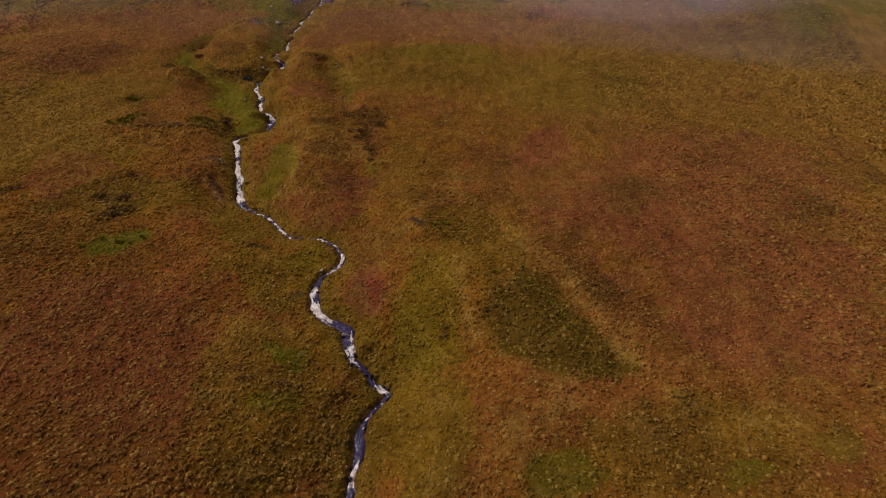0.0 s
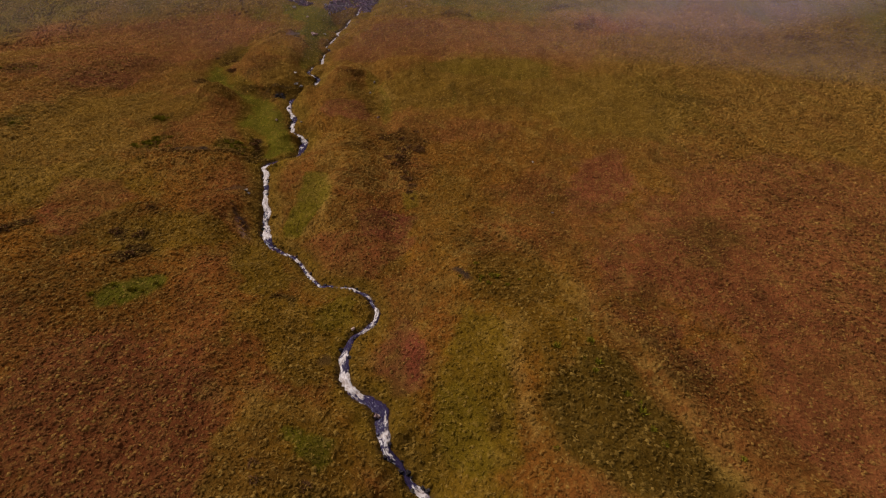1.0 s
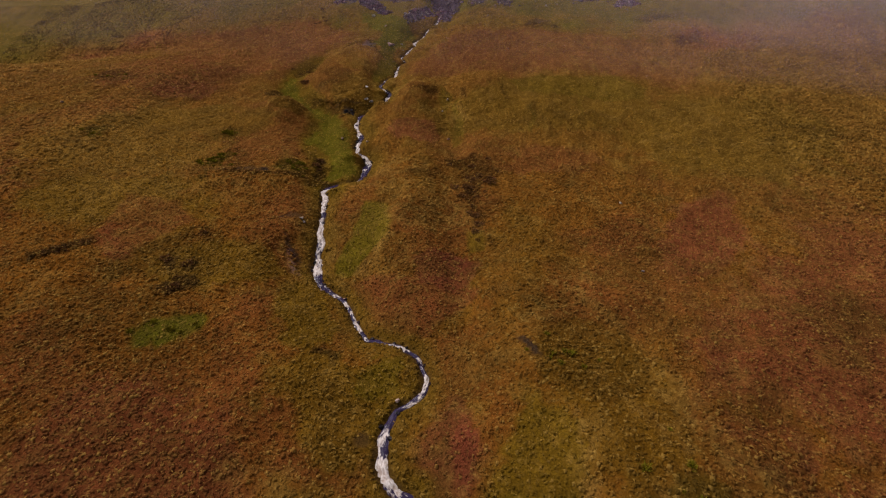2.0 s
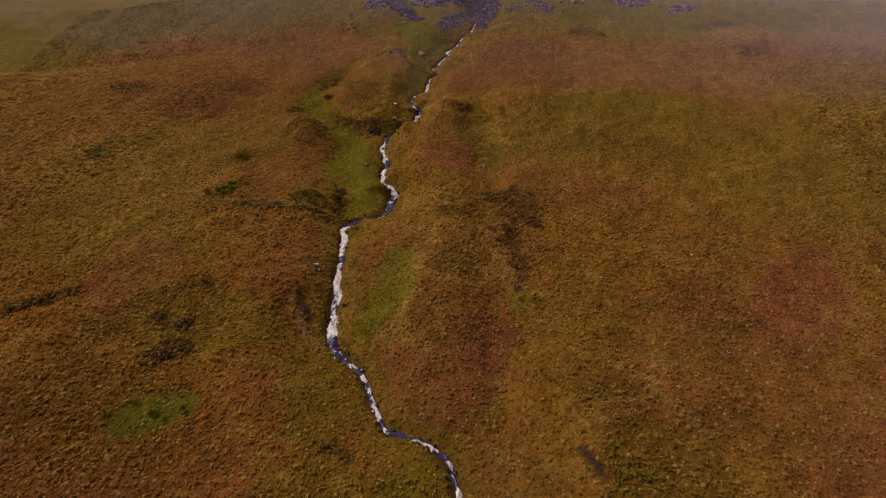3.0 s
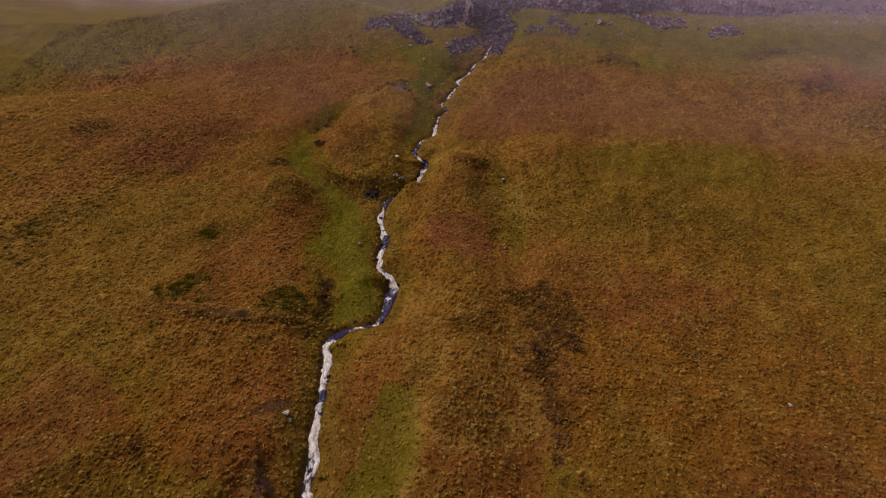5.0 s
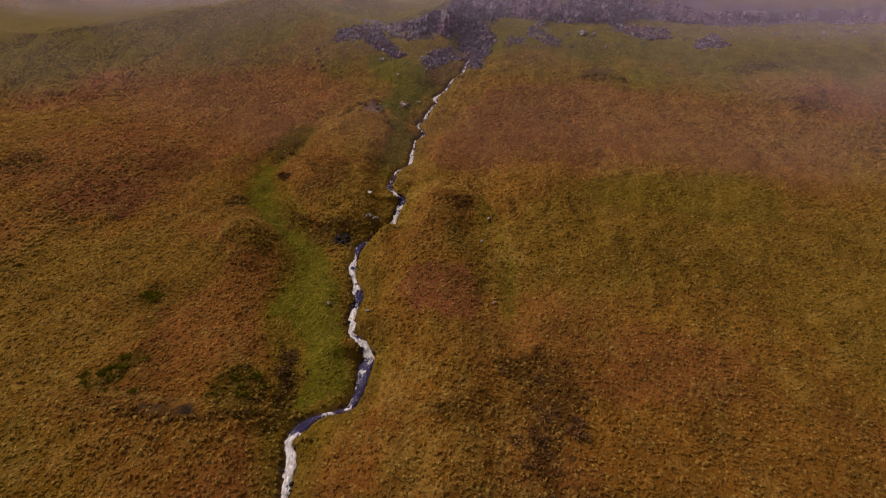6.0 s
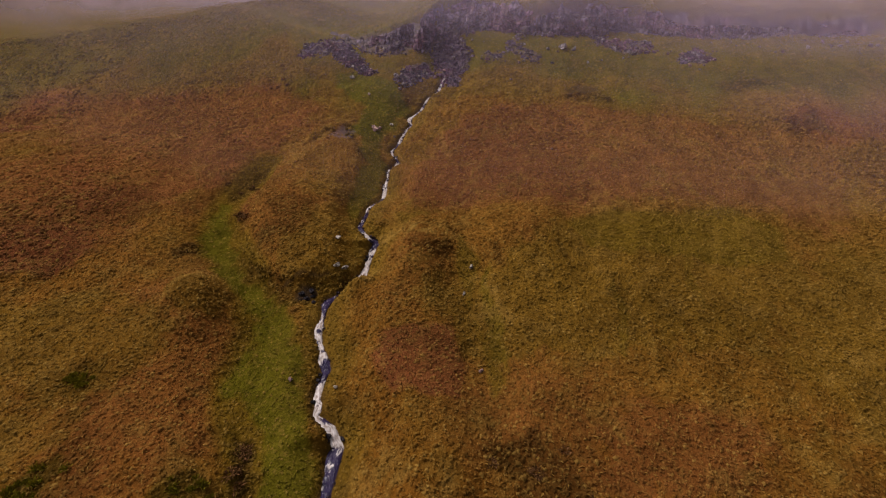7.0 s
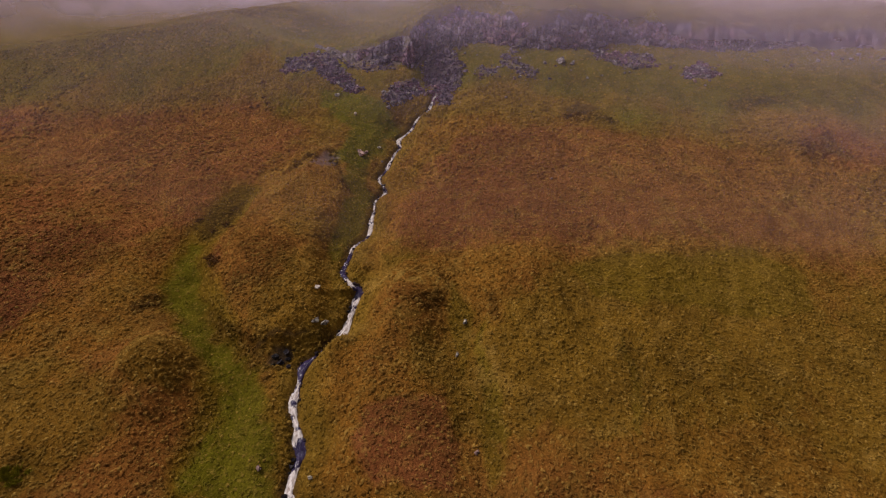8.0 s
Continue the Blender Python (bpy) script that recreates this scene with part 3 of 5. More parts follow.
DARK_PATCHES_F = [(-32.3, 45.5, 0.7, 1.7, 76, 0.8), (-34.3, 53.2, 0.8, 3.1, 58, 0.6)]
DARK_PATCHES = DARK_PATCHES_A + DARK_PATCHES_B + DARK_PATCHES_C + DARK_PATCHES_D + DARK_PATCHES_E + DARK_PATCHES_F
# The oval at (-20.1, 94.0) paints light along the mound's crest.
STRAW_PATCHES_A = [(-15.2, 54.8, 0.7, 4.4, -12, 0.5), (-41.1, 49.6, 1.1, 1.7, 69, 0.4),
    (-20.1, 94.0, 0.7, 3.9, 81, 1.0), (14.3, 33.4, 0.4, 11.8, 21, 0.6), (3.8, 34.5, 0.6, 4.1, 4, 0.4),
    (5.6, 28.8, 2.3, 4.5, 36, 0.5), (6.0, 19.2, 2.4, 4.2, -82, 0.5), (1.6, 49.6, 1.9, 6.5, -48, 0.6), (24.8, 20.0, 2.0, 3.6, -80, 0.5),
    (-15.2, 31.9, 1.6, 2.3, -75, 0.4), (10.8, 23.5, 1.7, 3.0, 72, 0.5)]
STRAW_PATCHES_B = [(-2.9, 42.8, 2.3, 5.4, 52, 0.3), (-38.2, 120.8, 1.8, 4.2, 82, 0.8), (-12.0, 87.7, 2.1, 4.3, 27, 0.5),
    (-9.6, 65.8, 0.8, 4.3, 35, 0.8), (-46.9, 57.3, 4.9, 11.5, -84, 0.3), (-14.8, 67.1, 4.3, 7.1, 33, 0.5)]
STRAW_PATCHES = STRAW_PATCHES_A + STRAW_PATCHES_B
PEAT_PATCHES_A = [(-34.6, 64.8, 0.1, 1.5, 83, 0.55), (-32.4, 64.2, 0.3, 0.5, -55, 0.7), (-29.2, 86.1, 0.7, 1.4, -27, 0.9), 
    (-29.7, 87.5, 0.2, 3.3, -61, 0.5), (0.0, 131.7, 1.8, 2.9, -77, 0.6), (-29.4, 86.1, 0.7, 0.8, 68, 0.4), (-0.3, 43.9, 0.5, 1.9, 44, 0.9),
    (-11.5, 35.7, 0.7, 0.8, -81, 0.5), (-33.9, 63.8, 0.5, 1.4, -85, 0.55), (-24.9, 54.1, 0.4, 2.4, 48, 0.75), (-26.8, 58.0, 0.6, 2.0, -57, 0.6)]
PEAT_PATCHES = PEAT_PATCHES_A
OLIVE_PATCHES_A = [(1.8, 90.7, 9.0, 20.9, -74, 0.75), (21.9, 85.0, 6.1, 13.5, -66, 0.62), (-54.8, 67.1, 9.3, 14.9, -89, 0.56), (-49.5, 54.3, 4.4, 7.7, 73, 0.38),
    (-5.6, 134.9, 6.3, 33.2, -86, 1), (22.7, 137.3, 6.1, 15.8, -89, 1), (-62.0, 140.1, 8.0, 29.3, 82, 0.88), (-101.8, 147.3, 9.9, 41.5, 82, 0.94),
    (10.1, 87.8, 8.8, 19.7, -69, 0.28), (-49.3, 76.9, 5.3, 11.7, -83, 0.62), (-58.5, 102.2, 2.3, 3.2, 79, 1), (-21.0, 99.7, 2.3, 3.7, -42, 1),
    (7.7, 120.9, 2.7, 4.4, -63, 1), (16.1, 122.7, 2.1, 5.2, -68, 0.88), (-18.3, 134.7, 5.2, 8.7, -85, 1)]
OLIVE_PATCHES_B = [(-58.2, 100.0, 2.1, 3.1, 74, 0.88), (1.0, 32.6, 3.7, 7.2, 0, 1), (0.0, 23.1, 4.0, 6.6, 10, 0.88), (-13.4, 38.6, 4.7, 7.0, 84, 0.75),
    (-12.0, 26.8, 5.4, 7.0, 22, 0.62), (-10.4, 20.7, 3.4, 5.0, -76, 0.62), (18.9, 18.2, 3.7, 11.1, 89, 0.56), (-30.4, 49.3, 4.1, 7.7, -87, 0.75),
    (-19.4, 46.0, 2.7, 5.7, 28, 0.88), (6.9, 38.8, 5.2, 7.5, -8, 0.62), (-28.1, 92.2, 4.7, 7.5, -48, 0.62), (-2.3, 135.5, 5.8, 31.9, -84, 1),
    (-73.0, 140.7, 8.2, 44.2, 80, 1), (97.7, 122.5, 9.6, 35.1, -77, 0.88), (28.6, 88.8, 13.9, 22.5, -63, 0.75)]
OLIVE_PATCHES_C = [(-46.0, 56.3, 6.1, 12.8, -87, 0.75)]
OLIVE_PATCHES = OLIVE_PATCHES_A + OLIVE_PATCHES_B + OLIVE_PATCHES_C
# outlines of plant growth, some painting mound shade and crest light: (kind, how dense, corners), and lines: (kind, how
# dense, half width, points)
AREAS = []
AREAS.append(("green", 0.92, [(-33.8, 82.5), (-31.3, 84.9), (-29.2, 83.2), (-26.9, 79.4), (-25.3, 76.7), (-24.2, 73.4), (-23.1, 72.4), (-22.1, 68.9), (-24.2, 68.3), (-25.7, 67.1), (-26.8, 68.0), (-27.2, 70.4), (-27.8, 72.6), (-30.2, 74.8), (-31.9, 76.8), (-32.0, 79.1)]))  # meadow
AREAS.append(("green", 0.92, [(-45.5, 99.2), (-43.9, 99.2), (-40.5, 92.4), (-36.6, 87.9), (-31.9, 85.9), (-30.0, 84.8), (-30.6, 82.0), (-30.5, 78.8), (-31.3, 75.5), (-32.2, 75.1), (-33.2, 78.8), (-33.4, 81.8), (-35.5, 84.2), (-39.9, 87.6), (-42.9, 90.6), (-43.7, 93.9)]))  # dry channel
AREAS.append(("green", 0.75, [(-19.2, 61.9), (-16.6, 61.6), (-14.7, 57.3), (-14.8, 55.3), (-16.3, 53.5), (-17.7, 51.7), (-19.5, 51.9), (-20.0, 54.2), (-19.0, 56.4), (-19.2, 59.4)]))  # bank green
AREAS.append(("green", 0.8, [(-29.8, 107.0), (-28.5, 111.7), (-26.8, 105.1), (-27.6, 101.1), (-28.0, 96.7), (-29.4, 99.3), (-29.5, 103.9)]))  # mound foot green
AREAS.append(("green", 1.0, [(-43.2, 136.1), (-35.1, 134.8), (-30.1, 133.3), (-28.3, 128.3), (-29.9, 114.8), (-34.0, 115.5), (-34.3, 124.8), (-40.7, 130.8)]))  # upper green
AREAS.append(("green", 0.5, [(-15.7, 95.3), (-13.3, 91.7), (-13.4, 87.1), (-11.8, 84.0), (-10.0, 79.7), (-11.1, 78.2), (-12.6, 82.3), (-14.2, 86.2), (-15.7, 91.0)]))  # gully green
AREAS.append(("rust", 1.0, [(-24.2, 105.9), (-22.6, 115.8), (-19.3, 120.1), (-13.3, 125.6), (-7.7, 127.3), (-2.9, 126.0), (4.8, 125.3), (15.8, 124.3), (26.3, 123.2), (35.2, 121.3), (24.8, 101.3), (20.6, 102.5), (15.9, 104.7), (7.0, 103.9), (1.0, 102.0), (-2.0, 100.2), (-7.6, 100.6), (-14.6, 101.0), (-17.4, 99.8), (-22.1, 99.0)]))  # far rust
AREAS.append(("rust", 0.95, [(-103.1, 134.9), (-85.8, 133.0), (-64.5, 131.2), (-49.4, 131.2), (-43.1, 129.6), (-41.0, 119.3), (-43.2, 111.0), (-45.0, 107.1), (-45.4, 101.3), (-48.7, 96.3), (-55.2, 94.1), (-58.0, 90.4)]))  # left rust
AREAS.append(("rust", 0.9, [(-19.2, 83.2), (-14.9, 84.1), (-13.2, 80.3), (-13.7, 77.2), (-18.8, 76.6), (-21.2, 79.4), (-21.0, 81.8)]))  # ridge rust
AREAS.append(("rust", 0.7, [(-17.7, 51.1), (-14.6, 51.7), (-10.9, 51.0), (-6.9, 52.4), (-4.7, 50.7), (-6.3, 48.3), (-8.5, 45.4), (-10.7, 45.3), (-12.9, 45.9), (-14.8, 48.0)]))  # bend rust
AREAS.append(("rust", 0.8, [(24.8, 36.7), (34.0, 40.4), (46.2, 43.4), (51.3, 40.4), (36.3, 24.2), (28.1, 23.0), (22.5, 25.2), (19.7, 29.1)]))  # lower rust
AREAS.append(("dark", 0.4, [(-61.6, 97.0), (-56.5, 99.9), (-49.3, 95.3), (-51.3, 91.6), (-57.7, 91.3)]))  # left dark
AREAS.append(("rush", 0.8, [(-32.0, 65.6), (-31.9, 68.4), (-30.6, 69.7), (-28.7, 68.3), (-28.4, 65.9), (-30.6, 64.7)]))  # rush patch
AREAS.append(("dark", 0.9, [(-29.5, 72.1), (-28.2, 72.6), (-26.8, 69.3), (-26.5, 67.1), (-27.2, 65.5), (-28.0, 67.8), (-28.2, 69.9)]))  # heather bank
AREAS.append(("rush", 0.75, [(-41.1, 65.0), (-40.9, 66.9), (-39.5, 68.6), (-38.5, 67.9), (-38.7, 65.5), (-40.1, 64.6)]))  # rush patch
AREAS.append(("rush", 0.55, [(-44.4, 73.2), (-43.5, 75.9), (-42.0, 76.8), (-40.9, 73.9), (-41.3, 71.8)]))  # rush patch
AREAS.append(("dark", 0.75, [(-11.5, 74.0), (-7.8, 76.0), (-5.5, 73.6), (-3.4, 72.5), (-5.8, 69.0), (-6.5, 65.6), (-4.6, 62.6), (-5.4, 60.9), (-7.3, 64.3), (-8.6, 67.6), (-9.6, 72.1)]))  # gully heather
AREAS.append(("dark", 0.5, [(-15.2, 61.5), (-11.9, 63.4), (-10.3, 62.2), (-11.1, 59.0), (-14.0, 58.5)]))  # ridge dark
AREAS.append(("dark", 0.45, [(-15.4, 68.3), (-12.2, 71.0), (-11.0, 70.3), (-13.2, 67.5), (-15.1, 67.2)]))  # ridge dark
AREAS.append(("rush", 0.45, [(-41.1, 82.1), (-41.2, 85.2), (-37.5, 86.0), (-35.3, 83.8), (-35.5, 81.4), (-38.0, 80.3)]))  # mound top dark
AREAS.append(("dark", 0.65, [(-19.6, 91.9), (-16.3, 93.5), (-15.8, 92.1), (-17.2, 90.8), (-19.0, 90.9)]))  # nose lee, its shade put into colour
AREAS.append(("dark", 0.6, [(-45.6, 101.2), (-44.3, 105.6), (-43.1, 108.9), (-42.5, 104.5), (-42.8, 101.1), (-44.3, 99.3)]))  # channel heather
AREAS.append(("dark", 0.4, [(-38.2, 97.1), (-35.9, 99.0), (-31.6, 97.2), (-30.7, 93.7), (-34.9, 94.0)]))  # mound dark
AREAS.append(("rush", 0.8, [(4.9, 30.7), (6.5, 32.9), (9.6, 35.1), (12.1, 34.6), (12.9, 31.8), (14.3, 28.9), (16.4, 25.2), (15.4, 24.6), (9.9, 24.5), (6.5, 27.6)]))  # knoll dark
AREAS.append(("rush", 0.45, [(0.2, 44.8), (3.8, 48.6), (7.5, 46.9), (9.3, 41.7), (5.4, 39.7), (1.1, 40.7)]))  # knoll top
AREAS.append(("dark", 0.3, [(11.7, 39.7), (16.3, 43.1), (18.1, 40.6), (14.2, 36.7)]))  # slope dark
AREAS.append(("straw", 0.6, [(-18.4, 64.3), (-17.0, 66.6), (-12.5, 66.8), (-9.9, 65.9), (-6.8, 63.3), (-7.0, 60.2), (-10.5, 57.9), (-12.9, 57.6), (-15.5, 57.8)]))  # ridge straw
AREAS.append(("straw", 0.7, [(-42.9, 108.5), (-39.9, 112.7), (-36.5, 114.0), (-35.1, 108.5), (-38.0, 105.1)]))  # mound crest, light painted on
AREAS.append(("scar", 0.4, [(-37.4, 114.2), (-35.5, 116.7), (-33.1, 116.0), (-34.7, 113.3)]))  # bare scar
AREAS.append(("scar", 0.4, [(-25.0, 53.3), (-24.8, 53.9), (-23.8, 52.4), (-22.9, 51.1), (-23.4, 51.1)]))  # bank scar
AREAS.append(("dark", 0.22, [(-79.0, 131.5), (-64.4, 131.0), (-54.5, 122.1), (-45.5, 108.0), (-55.2, 111.7), (-66.3, 113.0)]))  # left slope
AREAS.append(("dark", 0.25, [(-33.7, 31.3), (-29.9, 35.5), (-19.6, 31.5), (-14.9, 26.8), (-12.6, 21.5), (-12.9, 17.6), (-25.0, 17.7)]))  # darker lower left slope
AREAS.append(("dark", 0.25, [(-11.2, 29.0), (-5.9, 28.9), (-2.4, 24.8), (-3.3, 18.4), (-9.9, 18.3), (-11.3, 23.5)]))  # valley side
AREAS.append(("dark", 0.2, [(0.7, 23.8), (10.2, 21.4), (21.0, 18.7), (26.7, 16.0), (25.0, 14.9), (1.9, 17.0)]))  # lower slope
AREAS.append(("dark", 0.35, [(-41.1, 46.8), (-38.9, 49.9), (-35.5, 53.0), (-31.9, 53.4), (-28.9, 47.8), (-38.9, 45.0)]))  # bush bank
AREAS.append(("rust", 0.6, [(-44.0, 49.3), (-45.0, 52.8), (-45.7, 57.2), (-39.9, 56.9), (-36.4, 54.7), (-38.3, 50.8), (-39.7, 47.2)]))  # left bracken
AREAS.append(("dark", 0.25, [(-13.1, 52.2), (-10.0, 55.3), (-4.8, 55.5), (2.0, 55.0), (-12.2, 51.5)]))  # bend side
AREAS.append(("straw", 0.42, [(-74.4, 73.9), (-65.1, 77.7), (-48.2, 81.2), (-42.0, 71.2), (-41.3, 63.6), (-38.5, 62.5), (-27.4, 65.2), (-32.1, 58.5), (-42.7, 58.1), (-46.2, 55.9), (-47.5, 52.2)]))  # pale slope
AREAS.append(("green", 0.45, [(-2.1, 35.1), (1.0, 32.3), (0.8, 28.6), (-2.5, 28.1)]))  # olive hollow
AREAS.append(("dark", 0.24, [(-19.6, 116.6), (-12.4, 123.4), (-4.2, 124.3), (-1.1, 114.2), (-1.9, 101.3), (-14.6, 101.0), (-22.2, 99.9), (-21.9, 112.1)]))  # deep bracken
AREAS.append(("green", 0.55, [(-5.0, 97.8), (0.7, 100.6), (6.3, 100.8), (14.3, 103.5), (18.5, 101.5), (17.6, 95.9), (9.9, 94.8), (2.4, 94.6), (-2.6, 94.5)]))  # olive grass
AREAS.append(("green", 0.5, [(-7.4, 60.3), (-4.9, 59.5), (-4.4, 56.4), (-6.2, 56.2)]))  # olive grass
STRIPS = []
STRIPS.append(("straw", 0.8, 0.5, [(-17.2, 51.4), (-15.8, 53.4), (-14.4, 55.6)]))  # bank line
STRIPS.append(("straw", 1.0, 1.1, [(-24.2, 94.4), (-21.6, 94.4), (-19.2, 93.8), (-16.7, 94.4)]))  # nose rim, light painted on
STRIPS.append(("dark", 0.35, 0.6, [(-39.7, 91.0), (-35.4, 87.7), (-32.2, 86.6), (-29.4, 86.9), (-26.6, 88.5)]))  # mound front, shade painted on
STRIPS.append(("straw", 0.6, 0.5, [(9.3, 41.7), (11.3, 38.0), (13.4, 34.4), (15.0, 30.9), (15.5, 27.2), (16.9, 24.8)]))  # knoll rim
STRIPS.append(("peat", 1.0, 0.32, [(-35.6, 63.7), (-33.7, 64.0), (-32.1, 64.1)]))  # peat lip
STRIPS.append(("dark", 0.75, 0.4, [(-39.6, 63.7), (-35.0, 63.2), (-31.3, 63.7), (-27.8, 66.1), (-26.0, 66.9)]))  # scarp line
STRIPS.append(("dark", 0.7, 0.8, [(-2.3, 129.2), (0.7, 130.3), (3.6, 128.2)]))  # far scar
STRIPS.append(("dark", 0.6, 0.6, [(25.3, 135.2), (27.9, 136.0)]))  # far scar
STRIPS.append(("dark", 0.6, 0.25, [(-27.7, 57.0), (-27.0, 58.1), (-25.4, 57.7)]))  # left lip
STRIPS.append(("dark", 0.5, 0.35, [(-0.3, 90.5), (-0.2, 88.5), (-0.1, 86.2)]))  # slope runnel
STRIPS.append(("dark", 0.4, 0.3, [(0.4, 86.7), (0.6, 84.6)]))  # slope runnel
STRIPS.append(("dark", 0.35, 0.3, [(-5.7, 95.4), (-5.2, 92.8)]))  # slope runnel
STRIPS.append(("rush", 0.35, 0.4, [(2.0, 86.0), (2.5, 82.0)]))  # slope runnel
STRIPS.append(("rush", 0.4, 0.35, [(5.2, 86.9), (5.6, 84.7)]))  # slope runnel
STRIPS.append(("straw", 0.7, 0.25, [(-20.7, 116.1), (-19.3, 111.4), (-18.0, 109.5)]))  # trodden line
STRIPS.append(("straw", 0.6, 0.25, [(-15.3, 110.1), (-15.8, 104.0), (-18.0, 99.9)]))  # trodden line
STRIPS.append(("dark", 0.6, 0.35, [(-31.4, 84.8), (-29.2, 85.0), (-28.7, 86.0)]))  # undercut, its shade painted dark
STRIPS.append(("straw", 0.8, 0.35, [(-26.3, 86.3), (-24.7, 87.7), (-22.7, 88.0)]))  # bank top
STRIPS.append(("dark", 0.55, 0.5, [(-35.8, 118.8), (-32.7, 113.8), (-30.6, 109.5)]))  # mound side, shade painted on
STRIPS.append(("dark", 0.5, 0.7, [(-70.6, 133.4), (-65.9, 133.8), (-60.5, 132.6)]))  # far lip
STRIPS.append(("straw", 0.6, 0.5, [(3.7, 37.9), (3.8, 33.2), (4.7, 29.1)]))  # knoll ridge
STRIPS.append(("straw", 0.65, 0.4, [(9.3, 43.2), (12.8, 34.4), (14.8, 29.6), (16.4, 25.9)]))  # knoll edge
STRIPS.append(("straw", 0.5, 0.8, [(5.1, 19.4), (8.5, 21.0), (10.8, 23.6)]))  # lower ridge
STRIPS.append(("straw", 0.75, 0.45, [(-40.5, 81.0), (-40.5, 83.8), (-40.0, 86.3), (-36.7, 85.5), (-34.5, 83.4)]))  # mound crest, pale as if lit
# (x, y, half width, half length, turn, how many)
HEATHER_FIELDS = [(-32.2, 45.6, 0.8, 1.1, -38, 6), (-33.9, 53.0, 0.4, 0.8, 61, 2), (-34.8, 48.5, 0.2, 0.8, 63, 2), (-32.7, 48.8, 0.2, 0.2, -45, 1),
    (-45.5, 47.4, 0.2, 1.5, -47, 5), (-6.7, 70.4, 2.3, 4.0, 19, 16), (-6.3, 61.9, 0.6, 5.4, 12, 9), (-7.6, 68.0, 1.3, 3.6, 15, 12),
    (-28.2, 70.1, 0.4, 2.0, 24, 6), (-43.8, 101.7, 1.7, 2.0, 14, 4), (-43.5, 90.0, 0.2, 0.7, -53, 1), (-41.6, 97.0, 0.6, 1.8, 35, 4),
    (-11.5, 26.1, 1.4, 2.5, 87, 3), (-51.2, 133.3, 1.9, 3.2, 73, 6)]
# (x, y, half width, half length, turn, how many)
RUSH_FIELDS = [(-29.9, 67.0, 1.6, 2.2, -31, 18), (-40.2, 65.7, 1.1, 1.2, -23, 7), (-43.0, 73.9, 1.1, 1.5, 83, 14), (-40.3, 66.6, 1.2, 1.3, -8, 18),
    (-29.4, 41.2, 1.2, 1.7, -84, 8), (-59.8, 68.8, 0.7, 1.2, 73, 6), (-76.6, 92.5, 1.1, 3.0, 70, 6), (12.0, 30.2, 2.8, 6.9, 42, 14),
    (3.2, 43.6, 2.2, 2.9, 58, 12)]
# faint trodden lines; the fourth paints light along the nose rim
TRACKS_AND_RIM = [[(-21.3, 118.9), (-20.4, 115.6), (-18.5, 110.9)],
          [(-16.3, 103.1), (-15.3, 107.7), (-13.5, 110.8)],
          [(-17.9, 99.1), (-15.5, 101.8)],
          [(-24.8, 95.1), (-22.6, 96.0), (-20.0, 94.6), (-17.3, 95.0)],
          [(-46.5, 65.6), (-40.5, 64.8), (-34.0, 64.5), (-29.8, 65.7), (-27.2, 68.2)],
          [(-11.9, 109.7), (-6.7, 110.4)],
          [(27.0, 68.8), (41.7, 93.2), (38.0, 81.7)]]
# spills of broken rock: (stones to the square metre, boulders, boulder size, corners)
SCREE = [(9, 34, 0.75, [(-50.7, 140.1), (-50.3, 142.1), (-45.7, 144.0), (-42.0, 145.4), (-40.0, 145.1), (-41.2, 142.9), (-42.6, 140.5), (-44.6, 140.5), (-47.2, 139.0), (-49.7, 138.7)]),
         (14, 36, 0.65, [(-44.7, 141.0), (-42.2, 142.9), (-39.2, 139.4), (-35.1, 134.8), (-36.4, 134.4), (-39.4, 136.5), (-42.4, 138.2)]),
         (7, 16, 0.60, [(-40.5, 143.6), (-35.8, 142.6), (-31.8, 142.9), (-30.8, 141.1), (-34.6, 140.1), (-38.8, 140.9)]),
         (12, 40, 0.80, [(-30.9, 133.0), (-29.8, 136.8), (-26.4, 139.1), (-25.0, 136.4), (-27.5, 134.6), (-28.6, 132.8), (-29.9, 132.3)]),
         (14, 26, 0.60, [(-26.3, 141.8), (-23.6, 146.0), (-21.2, 146.5), (-19.0, 141.8), (-20.4, 136.9), (-20.5, 133.6), (-22.9, 135.0), (-24.4, 138.4)]),
         (5, 24, 0.65, [(-12.4, 146.2), (-10.5, 149.0), (-10.0, 145.3), (-6.6, 142.2), (-7.1, 139.5), (-9.4, 141.2), (-12.3, 143.9)]),
         (5, 8, 0.50, [(-17.1, 142.5), (-12.8, 142.4), (-13.1, 140.0), (-15.9, 139.1)]),
         (7, 56, 0.70, [(3.8, 152.1), (9.8, 151.8), (14.0, 152.5), (14.7, 148.6), (9.8, 145.9), (7.0, 146.4), (3.5, 148.9)]),
         (12, 34, 0.70, [(18.3, 146.0), (22.1, 150.0), (23.5, 145.3), (21.4, 142.9), (18.3, 144.3)]),
         (0, 3, 1.5, [(-3.6, 145.4), (-3.0, 146.4), (-0.6, 146.2), (-0.4, 145.2)]),
         (0, 20, 0.55, [(-20, 139), (-20, 147), (20, 150), (20, 140)]),
         (0, 24, 0.60, [(24, 147), (24, 153), (52, 154), (52, 146)])]
